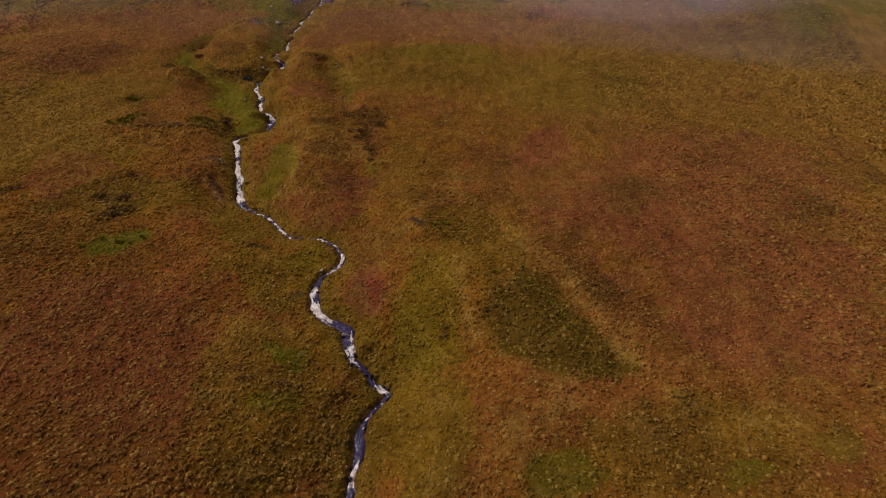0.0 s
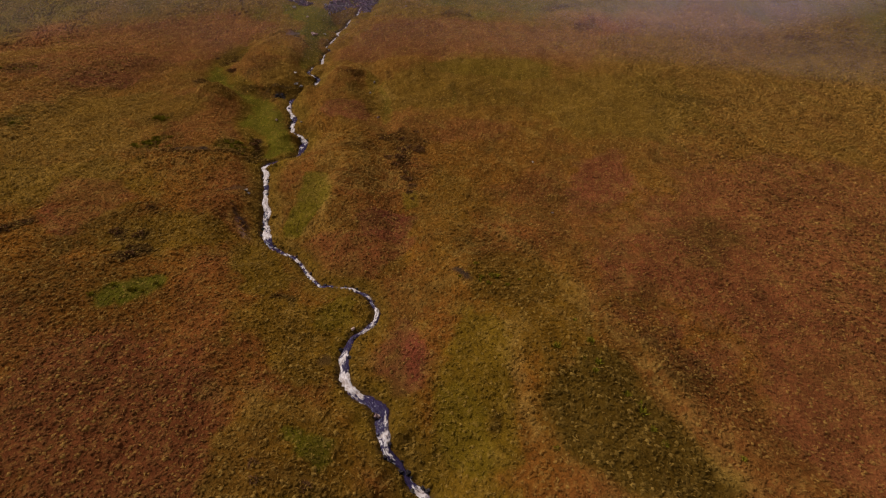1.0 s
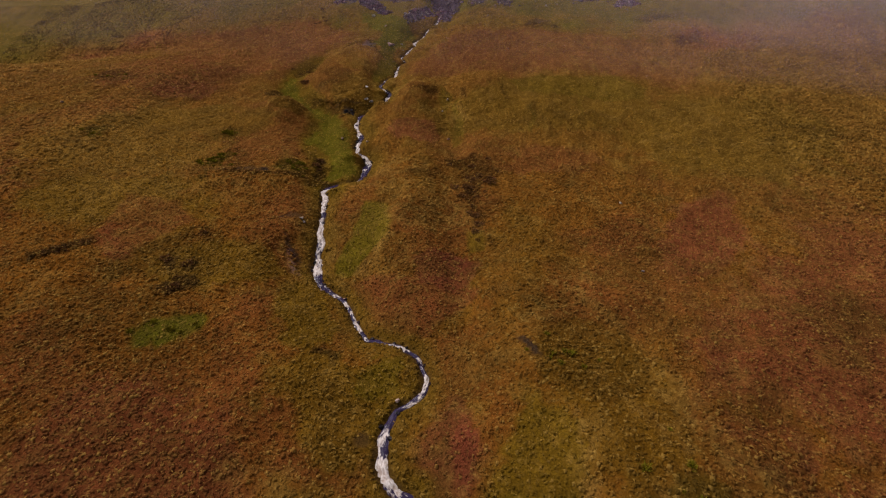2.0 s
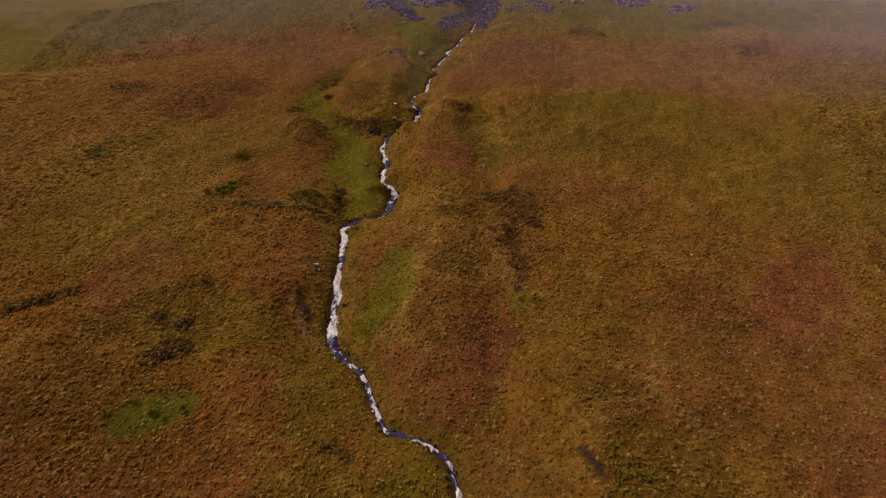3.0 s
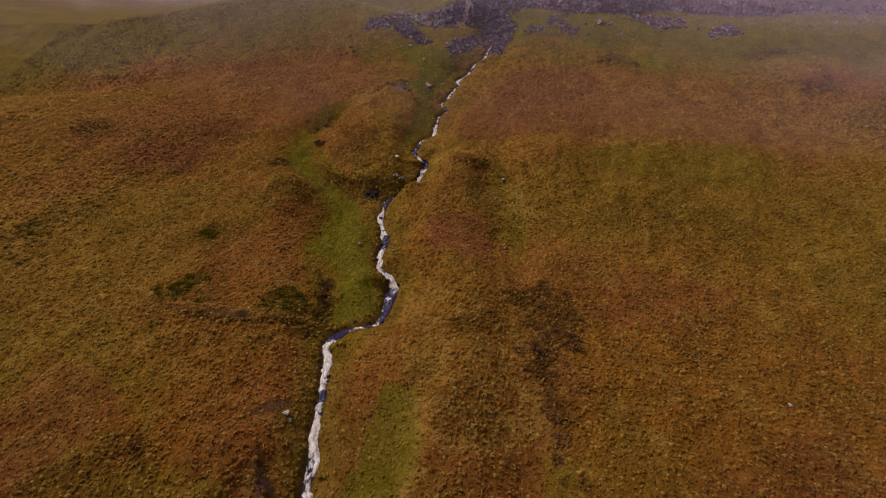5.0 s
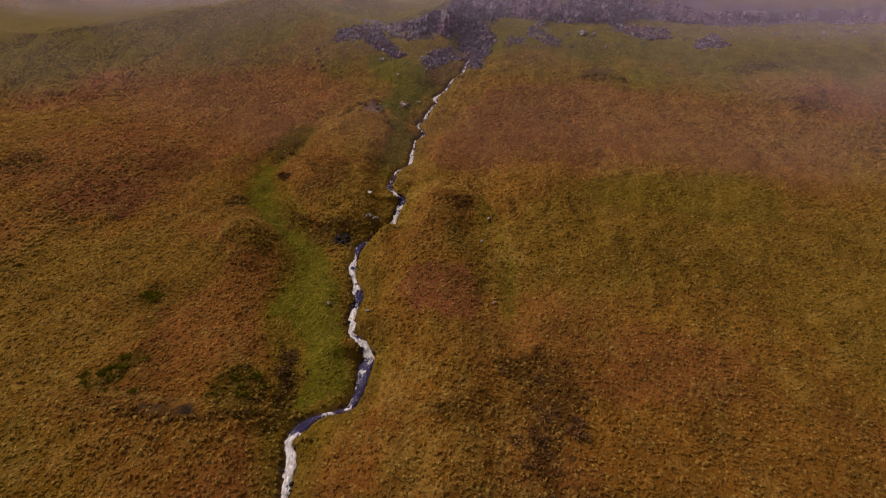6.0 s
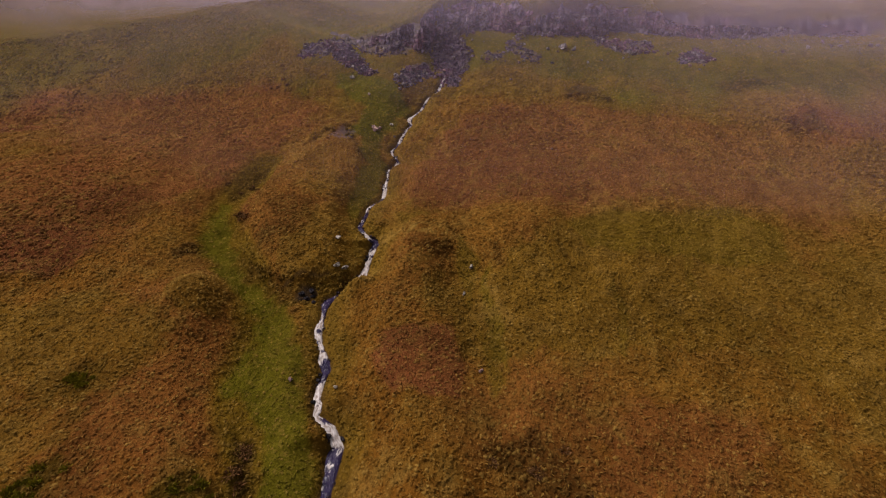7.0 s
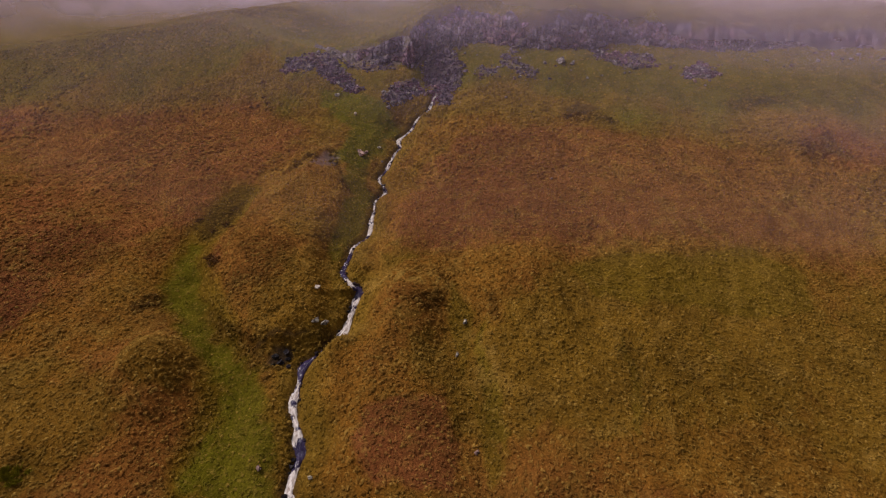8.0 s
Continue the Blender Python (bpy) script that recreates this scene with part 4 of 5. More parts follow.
LONE_STONES = [(-12.3, 80.6, 0.35), (-14.1, 90.9, 0.4), (-14.5, 88.0, 0.35), (-27.4, 89.6, 0.55), (-26.7, 89.9, 0.6), (19.0, 142.1, 0.6), (-10.3, 139.4, 0.6), (-31.2, 119.2, 0.9), (-31.6, 119.8, 0.7), (-30.8, 120.3, 0.6), (-29.6, 123.1, 0.6), (-5.6, 111.9, 0.35), (-38.9, 133.6, 0.7), (-34.8, 129.3, 0.5), (-25.3, 58.1, 0.5), (10.1, 66.9, 0.3), (10.6, 55.1, 0.25), (-73.6, 78.4, 0.4)] + [
    (-23.5, 77.1, 0.3), (-27.2, 77.2, 0.4), (-9.4, 139.9, 0.5), (-11.5, 133.5, 0.4), (-24.9, 57.8, 0.35), (-6.6, 31.5, 0.5), (-5.6, 29.5, 0.25), (-9.7, 39.3, 0.3), (-19.4, 50.5, 0.25), (-19.6, 50.7, 0.2), (-18.1, 50.0, 0.2), (-17.7, 49.8, 0.2), (-20.0, 49.8, 0.2), (-28.2, 92.8, 0.5), (-28.4, 119.6, 0.4)]

POOL_ROCKS = [(-29.7, 86.0, 0.55), (-29.1, 85.5, 0.5), (-29.6, 85.2, 0.35), (-28.7, 86.1, 0.4), (-28.4, 85.4, 0.35), (-29.0, 86.6, 0.5)]


def cut_width(y, side):
    """How far the stream's little valley reaches to either side."""
    ys = (0, 25, 42, 50, 58, 70, 84, 95, 112, 125, 140)
    return np.where(side > 0, np.interp(y, ys, (12, 12, 9, 6, 7, 6, 4.5, 4.5, 8, 10, 6)), np.interp(y, ys, (12, 11, 8, 5, 4, 3.5, 3.2, 3.2, 4, 7, 6)))


def height(x, y):
    """Height of the land at places x, y (arrays)."""
    x, y = np.asarray(x, float), np.asarray(y, float)
    xc, yc = np.clip(x, -62, 48), np.clip(y, 0, None)
    foot, rise = np.interp(x, *CRAG_FOOT), np.interp(x, *CRAG_RISE)
    foot = foot + 0.8 * value_noise(x, x * 0, 5, 3)
    yl = np.minimum(yc, foot)
    h = sum(c * t for c, t in zip(LAND, land_terms(xc, yl)))
    h = h + features(x, y) + 0.16 * (y - yc)
    h = h + np.where(x < -62, 0.02 * (x + 62), 0) + np.where(x > 48, -0.12 * (x - 48), 0)
    h = h - 0.10 * np.clip(-58 - x, 0, 80) * smooth(92, 128, y)
    past = np.maximum(0, y - foot)
    h = h + rise * smooth(0.9, np.interp(x, *CRAG_LEAN) + 1.0, past) + np.interp(x, (-120, -60, -30, 40, 120), (1.0, 2.5, 5.0, 4.0, 3.0)) * (1 - np.exp(-past / 30))
    dist, (zs, wide, _), side, _ = nearest(STREAM, x, y)
    w = 0.5 * wide
    reach = cut_width(y, side) * (1 + 0.2 * value_noise(x, y, 6, 11))
    t = np.clip((dist - w) / reach, 0, 1)
    shape = 0.55 * t ** 0.7 + 0.45 * t * t * (3 - 2 * t)
    zs = zs + (np.interp(y, *STREAM_LEVEL) - zs) * smooth(0.6, 4.0, dist)
    bed = zs - 0.14 * (1 - smooth(0.0, 0.25, dist - w)) + 0.22 * smooth(0.0, 0.5, dist - w)
    cut = bed + np.maximum(h - bed, 0.2) * shape
    h = np.where(dist < 15.9, cut + (h - cut) * smooth(0.97, 1.0, t), h)
    h = h + 1.3 * blob(x, y, -24.6, 87.2, 1.3, 2.2, -35) * smooth(0.15, 1.0, dist - w)
    rough = smooth(0.3, 1.6, dist - w)
    h = h + rough * (0.30 * fractal(x, y, 6.0, 21) + 0.16 * fractal(x, y, 1.6, 22) + 0.13 * fractal(x, y, 0.95, 24))
    far = smooth(160, 420, np.hypot(x + 10, y - 80))
    return h * (1 - far) + far * (24 + 16 * fractal(x, y, 420, 31) + 55 * smooth(90, 380, -x) * smooth(60, 250, y))


def fine_axis(spans):
    """Grid lines: (from, to, step) spans joined."""
    return np.unique(np.concatenate([np.arange(a, b, s) for a, b, s in spans]).round(3))


def weights(x, y):
    """Which plants grow at a place: rust, green, dark, straw; and where peat or stone lies bare. Dark and straw also
    hold painted shade, crest light and haze.
    """
    n1, n2, n3, n4 = fractal(x, y, 14, 41), fractal(x, y, 5, 42), fractal(x, y, 2.0, 43), fractal(x, y, 0.8, 45)
    n5 = fractal(x, y, 0.6, 46)
    wx = x + 1.3 * fractal(x, y, 4.5, 51) + 0.5 * fractal(x, y, 1.2, 53)
    wy = y + 1.7 * fractal(x, y, 4.5, 52) + 0.6 * fractal(x, y, 1.2, 54)
    rust = 0.10 + 0.38 * smooth(-0.2, 0.6, n1 + 0.5 * n2)
    green = 0.22 * smooth(0.05, 0.55, fractal(x, y, 9, 44) + 0.35 * n3)
    dark = 0.24 * smooth(0.05, 0.7, 0.8 * n2 + 0.5 * n3)
    dark = dark * (1 - 0.6 * smooth(85, 115, y))
    straw = 0.28 * smooth(0.05, 0.7, 0.6 * n3 + 0.7 * n4 - 0.2 * n2)
    edge = 0.16 * n2 + 0.14 * n3 + 0.12 * n4
    for patch in RUST_PATCHES:
        rust = np.maximum(rust, grown(wx, wy, patch, edge))
    for patch in OLIVE_PATCHES:
        k = grown(wx, wy, patch, edge + 0.1 * n1)
        green, rust = np.maximum(green, 0.46 * k), rust * (1 - k)
    for patch in GREEN_PATCHES:
        k = grown(wx, wy, patch, edge)
        green, rust, straw = np.maximum(green, k), rust * (1 - 0.8 * k), straw * (1 - 0.6 * k)
    for patch in DARK_PATCHES:
        dark = np.maximum(dark, 0.92 * grown(wx, wy, patch, 1.7 * edge - 0.03, 0.14, 0.60))
    for patch in STRAW_PATCHES:
        straw = np.maximum(straw, 0.9 * grown(wx, wy, patch, edge - 0.05) * smooth(-0.05, 0.35, n5))
    high = smooth(122, 142, y + 13 * n1 + 6 * n2)
    green, rust = np.maximum(green, (0.84 + 0.14 * smooth(-75, -50, x)) * high), rust * (1 - 0.9 * high)
    dark = np.maximum(dark, 0.24 * high * smooth(48, 72, -x))
    # Uphill the straw carries distance haze in its colour; also paler towards +x.
    haze_pale = 0.14 * smooth(2, 40, x + 6 * n1) + 0.14 * smooth(-20, 10, x + 6 * n1) * smooth(88, 118, y + 6 * n1) + 0.30 * smooth(42, 112, y + 8 * n1)
    straw = straw + haze_pale * (1 - 0.45 * rust) * (1 - 0.75 * green) + 0.06 * (1 + n3) * high
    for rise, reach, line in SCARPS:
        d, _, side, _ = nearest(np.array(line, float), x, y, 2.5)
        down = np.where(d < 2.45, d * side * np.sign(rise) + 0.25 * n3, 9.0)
        # Scarp growth, with foot shade and lip light put into its colour.
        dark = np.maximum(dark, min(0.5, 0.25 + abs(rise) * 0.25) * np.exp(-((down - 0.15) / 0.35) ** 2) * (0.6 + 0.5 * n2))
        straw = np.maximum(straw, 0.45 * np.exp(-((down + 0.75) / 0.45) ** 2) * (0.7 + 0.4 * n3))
    for line in TRACKS_AND_RIM:
        straw = np.maximum(straw, 0.55 * (1 - smooth(0.12, 0.38, nearest(np.array(line, float), x, y, 2.0)[0] + 0.15 * n3)))
    ragged = 0.9 * n2 + 0.8 * n3 + 0.6 * n4
    cover = []
    for kind, amount, corners in AREAS:
        p = np.array(corners)
        soft = min(2.2, max(0.30, 0.06 * float(np.ptp(p, 0).min())))
        cover.append((kind, amount * smooth(soft, -soft, outline(x, y, corners) + soft * ragged)))
    for kind, amount, half, line in STRIPS:
        d = nearest(np.array(line, float), x, y, 4.0)[0]
        cover.append((kind, amount * smooth(half * 1.5, half * 0.4, d + half * 0.8 * ragged)))
    bare, scar = np.zeros_like(x), np.zeros_like(x)
    for kind, k in cover:
        if kind == "rust":
            rust, green = np.maximum(rust, k), green * (1 - 0.7 * k)
        elif kind == "green":
            green, rust, straw, dark = np.maximum(green, k), rust * (1 - 0.8 * k), straw * (1 - 0.6 * k), dark * (1 - 0.6 * k)
        elif kind == "rush":
            green, rust, straw, dark = np.maximum(green * (1 - k), 0.6 * k), rust * (1 - k), straw * (1 - 0.8 * k), np.maximum(dark, 0.68 * k)
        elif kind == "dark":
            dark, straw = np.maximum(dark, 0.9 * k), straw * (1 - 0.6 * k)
        elif kind == "straw":
            straw, dark = np.maximum(straw, 0.85 * k * smooth(-0.45, 0.25, n5)), dark * (1 - 0.7 * k)
        elif kind == "scar":
            scar = np.maximum(scar, k)
        else:
            bare = np.maximum(bare, k)
    strip = nearest(DRY_CHANNEL, x, y)[0]
    k = 1 - smooth(1.4, 3.0, strip + 0.8 * n2)
    green, rust, straw = np.maximum(green, 0.5 * k), rust * (1 - 0.7 * k), straw * (1 - 0.7 * k)
    dist, (_, wide, _), side, _ = nearest(STREAM, x, y)
    w = 0.5 * wide
    # Peat edge along the water, with the bank's shade put into its darkness.
    peat = 0.6 * (1 - smooth(0.02, 0.28, dist - w + 0.25 * n3 + 0.12 * side))
    k = 1 - smooth(0.5, 3.0, dist - w + n2)
    green = np.maximum(green, 0.45 * k)
    foot = np.interp(x, *CRAG_FOOT)
    rise = np.interp(x, *CRAG_RISE)
    stone = 0.7 * smooth(-1.0, 0.3, y - foot + 1.2 * n2) * (1 - smooth(2.0, 3.5, y - foot)) * smooth(0.8, 2.5, rise + n2)
    for dense, _, _, corners in SCREE:
        if dense:
            stone = np.maximum(stone, min(0.85, 0.10 + 0.055 * dense) * smooth(0.5, -0.4, outline(x, y, corners) + 0.7 * n2 + 0.7 * n3))
    for patch in PEAT_PATCHES:
        peat = np.maximum(peat, grown(x + 0.4 * n3, y + 0.3 * n4, patch, 0.2 * n3))
    return rust, green, dark, straw, np.maximum(peat, bare), np.maximum(stone, scar)


def set_colour(mesh, name, values):
    a = mesh.attributes.new(name, "FLOAT_COLOR", "POINT")
    a.data.foreach_set("color", np.ascontiguousarray(values, dtype=np.float32).ravel())


def set_float(mesh, name, values):
    a = mesh.attributes.new(name, "FLOAT", "POINT")
    a.data.foreach_set("value", np.ascontiguousarray(values, dtype=np.float32).ravel())


def quick_mesh(name, verts, faces, material, smooth_faces=True):
    """A mesh from arrays: verts (n, 3), faces (m, 3 or 4)."""
    mesh = bpy.data.meshes.new(name)
    n, k = len(faces), faces.shape[1]
    mesh.vertices.add(len(verts))
    mesh.vertices.foreach_set("co", np.ascontiguousarray(verts, dtype=np.float32).ravel())
    mesh.loops.add(n * k)
    mesh.loops.foreach_set("vertex_index", np.ascontiguousarray(faces, dtype=np.int32).ravel())
    mesh.polygons.add(n)
    mesh.polygons.foreach_set("loop_start", np.arange(0, n * k, k, dtype=np.int32))
    mesh.polygons.foreach_set("use_smooth", np.full(n, smooth_faces))
    mesh.materials.append(material)
    mesh.update(calc_edges=True)
    return mesh


def grid_faces(rows, cols):
    i = np.arange(rows * cols).reshape(rows, cols)
    return np.stack([i[:-1, :-1], i[:-1, 1:], i[1:, 1:], i[1:, :-1]], -1).reshape(-1, 4)


def build_ground():
    xs = fine_axis([(-3000, -600, 300), (-600, -200, 40), (-200, -90, 6), (-90, -50, 0.7), (-50, 25, 0.32), (25, 75, 0.6), (75, 200, 6), (200, 600, 40), (600, 3001, 300)])
    ys = fine_axis([(-3000, -400, 260), (-400, -60, 25), (-60, 5, 4), (5, 138, 0.32), (138, 158, 0.5), (158, 220, 2), (220, 600, 12), (600, 3001, 200)])
    x, y = (a.ravel() for a in np.meshgrid(xs, ys))
    mesh = quick_mesh("ground", np.stack([x, y, height(x, y)], 1), grid_faces(len(ys), len(xs)), MAT_GROUND)
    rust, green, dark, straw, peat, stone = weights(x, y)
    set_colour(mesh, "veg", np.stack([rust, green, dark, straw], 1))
    set_colour(mesh, "bare", np.stack([peat, stone, peat * 0, peat * 0 + 1], 1))
    return tagged(new("ground", mesh), "rust and olive autumn moorland hillside cut by a stream", "moorland", kind="structure")


def build_tussocks(name, x, y, size, blades, label, seed):
    """Tufts of arching blades, joined into one covering."""
    rng = np.random.default_rng(seed)
    rust, green, dark, straw, peat, stone = weights(x, y)
    keep = rng.random(len(x)) > np.maximum(peat, stone) * 1.6
    dist, (_, wide, _), _, _ = nearest(STREAM, x, y)
    keep &= dist > 0.5 * wide + 0.10 + 0.8 * size
    x, y, rust, green, dark, straw = (a[keep] for a in (x, y, rust, green, dark, straw))
    n = len(x)
    z = height(x, y)
    clump = size * (0.55 + 0.9 * rng.random(n)) * (1 - 0.35 * green) * (1 - 0.25 * rust) * (1 + 0.5 * dark)
    tall = clump * (0.14 + 0.30 * rng.random(n)) * (1 - 0.35 * green)
    # the body of each tussock: a lumpy low dome
    sides = 4
    a = 2 * np.pi * np.arange(sides)[None] / sides + 6.3 * rng.random((n, 1))
    foot = clump[:, None] * (0.80 + 0.40 * rng.random((n, sides)))
    rim = clump[:, None] * (0.50 + 0.35 * rng.random((n, sides)))
    low = np.stack([x[:, None] + foot * np.cos(a), y[:, None] + foot * np.sin(a), (z - 0.10)[:, None] + 0 * a], -1)
    mid = np.stack([x[:, None] + rim * np.cos(a + 0.3), y[:, None] + rim * np.sin(a + 0.3), z[:, None] + tall[:, None] * (0.45 + 0.35 * rng.random((n, sides)))], -1)
    crown = np.stack([x + clump * rng.uniform(-0.25, 0.25, n), y + clump * rng.uniform(-0.25, 0.25, n), z + tall], -1)[:, None]
    domes = np.concatenate([low, mid, crown], 1).reshape(-1, 3)
    i = np.arange(sides)
    j = (i + 1) % sides
    fan = np.concatenate([np.stack([i, j, sides + j], 1), np.stack([i, sides + j, sides + i], 1), np.stack([sides + i, sides + j, 0 * i + 2 * sides], 1)])
    per = 2 * sides + 1
    dome_faces = (np.arange(n)[:, None, None] * per + fan[None]).reshape(-1, 3)
    # and blades arching out of it
    root = np.repeat(np.stack([x, y, z + 0.55 * tall], 1), blades, 0)
    r = np.repeat(clump, blades)
    a = rng.random(n * blades) * 2 * np.pi
    out = np.stack([np.cos(a), np.sin(a), np.zeros_like(a)], 1)
    across = np.stack([-np.sin(a), np.cos(a), np.zeros_like(a)], 1)
    long = (r * (0.9 + 0.6 * rng.random(n * blades)))[:, None]
    lift = (0.20 + 0.35 * rng.random(n * blades))[:, None] * long
    width = (r * (0.14 + 0.12 * rng.random(n * blades)))[:, None]
    up = np.array([[0, 0, 1.0]])
    v0 = root + out * r[:, None] * 0.15
    mid = root + out * long * 0.55 + up * lift
    tip = root + out * long * 1.05 + up * lift * (0.3 + 0.5 * rng.random(n * blades))[:, None]
    verts = np.stack([v0, mid - across * width, tip, mid + across * width], 1).reshape(-1, 3)
    base = len(domes) + np.arange(n * blades)[:, None] * 4
    faces = np.concatenate([dome_faces, base + [[0, 1, 3]], base + [[1, 2, 3]]], 0)
    mesh = quick_mesh(name, np.concatenate([domes, verts]), faces, MAT_PLANT)
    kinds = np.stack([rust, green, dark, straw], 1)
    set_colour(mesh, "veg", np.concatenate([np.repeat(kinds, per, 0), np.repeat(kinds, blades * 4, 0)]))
    set_float(mesh, "tip", np.concatenate([np.tile([0.0] * sides + [0.2] * sides + [0.45], n), np.tile([0.0, 0.35, 1.0, 0.35], n * blades)]))
    return tagged(new(name, mesh), label, "grass", kind="stuff")


def scattered(x0, x1, y0, y1, step, seed):
    rng = np.random.default_rng(seed)
    gx, gy = np.meshgrid(np.arange(x0, x1, step), np.arange(y0, y1, step))
    return gx.ravel() + rng.uniform(-0.5, 0.5, gx.size) * step, gy.ravel() + rng.uniform(-0.5, 0.5, gx.size) * step


def build_stream():
    """The running water, a strip along its bed with froth where it drops."""
    line = curve_through(STREAM[::2], 0.14)
    tangent = np.gradient(line[:, :2], axis=0)
    tangent /= np.linalg.norm(tangent, axis=1)[:, None] + 1e-9
    normal = np.stack([tangent[:, 1], -tangent[:, 0]], 1)
    cols = 11
    u = np.linspace(-1, 1, cols)
    s = np.arange(len(line)) * 0.14
    half = 0.5 * line[:, 3]
    left = half * (1 + 0.22 * value_noise(s, s * 0, 1.4, 5) + 0.30 * value_noise(s, s * 0, 0.5, 55)) + 0.03
    right = half * (1 + 0.22 * value_noise(s, s * 0 + 9, 1.3, 6) + 0.30 * value_noise(s, s * 0, 0.45, 66)) + 0.03
    offset = np.where(u[None] < 0, u[None] * left[:, None], u[None] * right[:, None])
    x = line[:, 0, None] + normal[:, 0, None] * offset
    y = line[:, 1, None] + normal[:, 1, None] * offset
    foam = 0.14 + 0.52 * line[:, 4, None] + 0.34 * fractal(x, y, 0.9, 9) - 0.06 * np.abs(u[None]) ** 2
    z = line[:, 2, None] + 0.03 - 0.10 * np.abs(u[None]) ** 3 + (0.02 + 0.10 * foam) * value_noise(x, y, 0.35, 8)
    verts = np.stack([x, y, z], -1).reshape(-1, 3)
    mesh = quick_mesh("stream", verts, grid_faces(len(line), cols), MAT_WATER)
    set_float(mesh, "foam", foam.ravel())
    along = np.broadcast_to(s[:, None], offset.shape)
    flow = mesh.attributes.new("flow", "FLOAT_VECTOR", "POINT")
    flow.data.foreach_set("vector", np.stack([0.75 * along, 1.35 * offset, 0 * offset], -1).astype(np.float32).ravel())
    return tagged(new("stream", mesh), "narrow moorland stream tumbling in white foam over dark pools", "stream", kind="structure")


def rock_mesh(name, seed, material, sx=1.0, sy=1.0, sz=0.8, points=16):
    """An angular stone: the hull of a few random points."""
    rng = random.Random(seed)
    bm = bmesh.new()
    for _ in range(points):
        v = Vector((rng.gauss(0, 1), rng.gauss(0, 1), rng.gauss(0, 1))).normalized() * rng.uniform(0.8, 1.0)
        k = max(abs(v.x), abs(v.y), abs(v.z))
        v = v.lerp(v / k, 0.55)
        bm.verts.new((0.55 * sx * v.x, 0.55 * sy * v.y, 0.55 * sz * v.z))
    hull = bmesh.ops.convex_hull(bm, input=bm.verts)
    bmesh.ops.delete(bm, geom=[g for g in hull["geom_interior"] if isinstance(g, bmesh.types.BMVert)], context="VERTS")
    mesh = bpy.data.meshes.new(name)
    bm.to_mesh(mesh)
    bm.free()
    mesh.materials.append(material)
    return mesh


def build_crag():
    """Broken rock band: a jointed face, with blocks standing out of it and lying on its ledges."""
    crag = tagged(new("crag"), "dark mauve-grey broken rock band across the head of the slope", "crag", kind="structure")
    xs, levels = np.arange(-47, 58, 0.22), 34
    foot = np.interp(xs, *CRAG_FOOT) + 0.8 * value_noise(xs, xs * 0, 5, 3)
    rise = np.interp(xs, *CRAG_RISE) * (0.85 + 0.26 * (lattice(np.floor(xs / 2.3 + 0.4), xs * 0, 14) - 0.5) + 0.14 * (lattice(np.floor(xs / 0.9), xs * 0, 15) - 0.5) + 0.25 * value_noise(xs, xs * 0, 4.0, 16))
    base = height(xs, foot - 0.6) - 0.5
    t = np.linspace(0, 1, levels)[:, None]
    up = t * (np.maximum(rise, 0.1) + 0.9)[None]
    gx = np.broadcast_to(xs, up.shape)
    column = lattice(np.floor(gx / 1.3 + 0.35 * value_noise(up, gx * 0, 2.0, 16)), np.zeros_like(gx), 17)
    ledge = lattice(np.floor(gx / 1.9 + 0.5), np.floor(up / 0.95 + 2 * lattice(np.floor(gx / 1.9 + 0.5), gx * 0, 18)), 19)
    out = 1.7 * (column - 0.5) + 1.5 * (ledge - 0.5) + 0.35 * fractal(gx, up, 0.9, 20)
    lean = np.interp(xs, *CRAG_LEAN)
    gy = foot[None] - 0.75 + lean[None] * t - out * np.minimum(1, 3 * (1 - t)) * np.minimum(1, rise / 3)[None]
    verts = np.stack([gx + 0.12 * value_noise(gx, up, 0.5, 23), gy, base[None] + up], -1).reshape(-1, 3)
    face = new("rock_face", quick_mesh("rock_face", verts, grid_faces(levels, len(xs)), MAT_CRAG, False))
    face.parent = crag
    rng = random.Random(5)
    shapes = [rock_mesh("rock_block", 100 + i, MAT_CRAG, 1.0, 1.0, 1.1) for i in range(10)]
    for k in range(240):
        x = rng.uniform(-37, 54)
        r = float(np.interp(x, *CRAG_RISE))
        if r < 1.5 or (r < 4 and rng.random() < 0.4):
            continue
        f = float(np.interp(x, *CRAG_FOOT)) + 0.8 * float(value_noise(x, x * 0, 5, 3))
        level = rng.random() ** 1.2 * 0.9
        big = rng.uniform(0.35, 1.1) * (1.0 if r > 4 else 0.7)
        ob = new("rock_block", rng.choice(shapes))
        ob.parent = crag
        z = float(height(x, f - 0.6)) + level * r
        ob.matrix_basis = pose(x, f - 0.95 + float(np.interp(x, *CRAG_LEAN)) * level + rng.uniform(-0.3, 0.5), z, rng.uniform(-10, 10), rng.uniform(-12, 12), rng.uniform(-25, 25)) @ Matrix.Diagonal((big * rng.uniform(0.7, 1.8), big, big * rng.uniform(0.5, 1.2), 1))
    return crag


def within(corners, count, rng):
    """Places strewn over an outline, thinning out past its edge."""
    p = np.array(corners, float)
    low, high = p.min(0) - 0.8, p.max(0) + 0.8
    x, y = rng.uniform(low[0], high[0], 8 * count + 40), rng.uniform(low[1], high[1], 8 * count + 40)
    keep = outline(x, y, corners) < np.abs(rng.normal(0, 0.35, len(x)))
    return x[keep][:count], y[keep][:count]


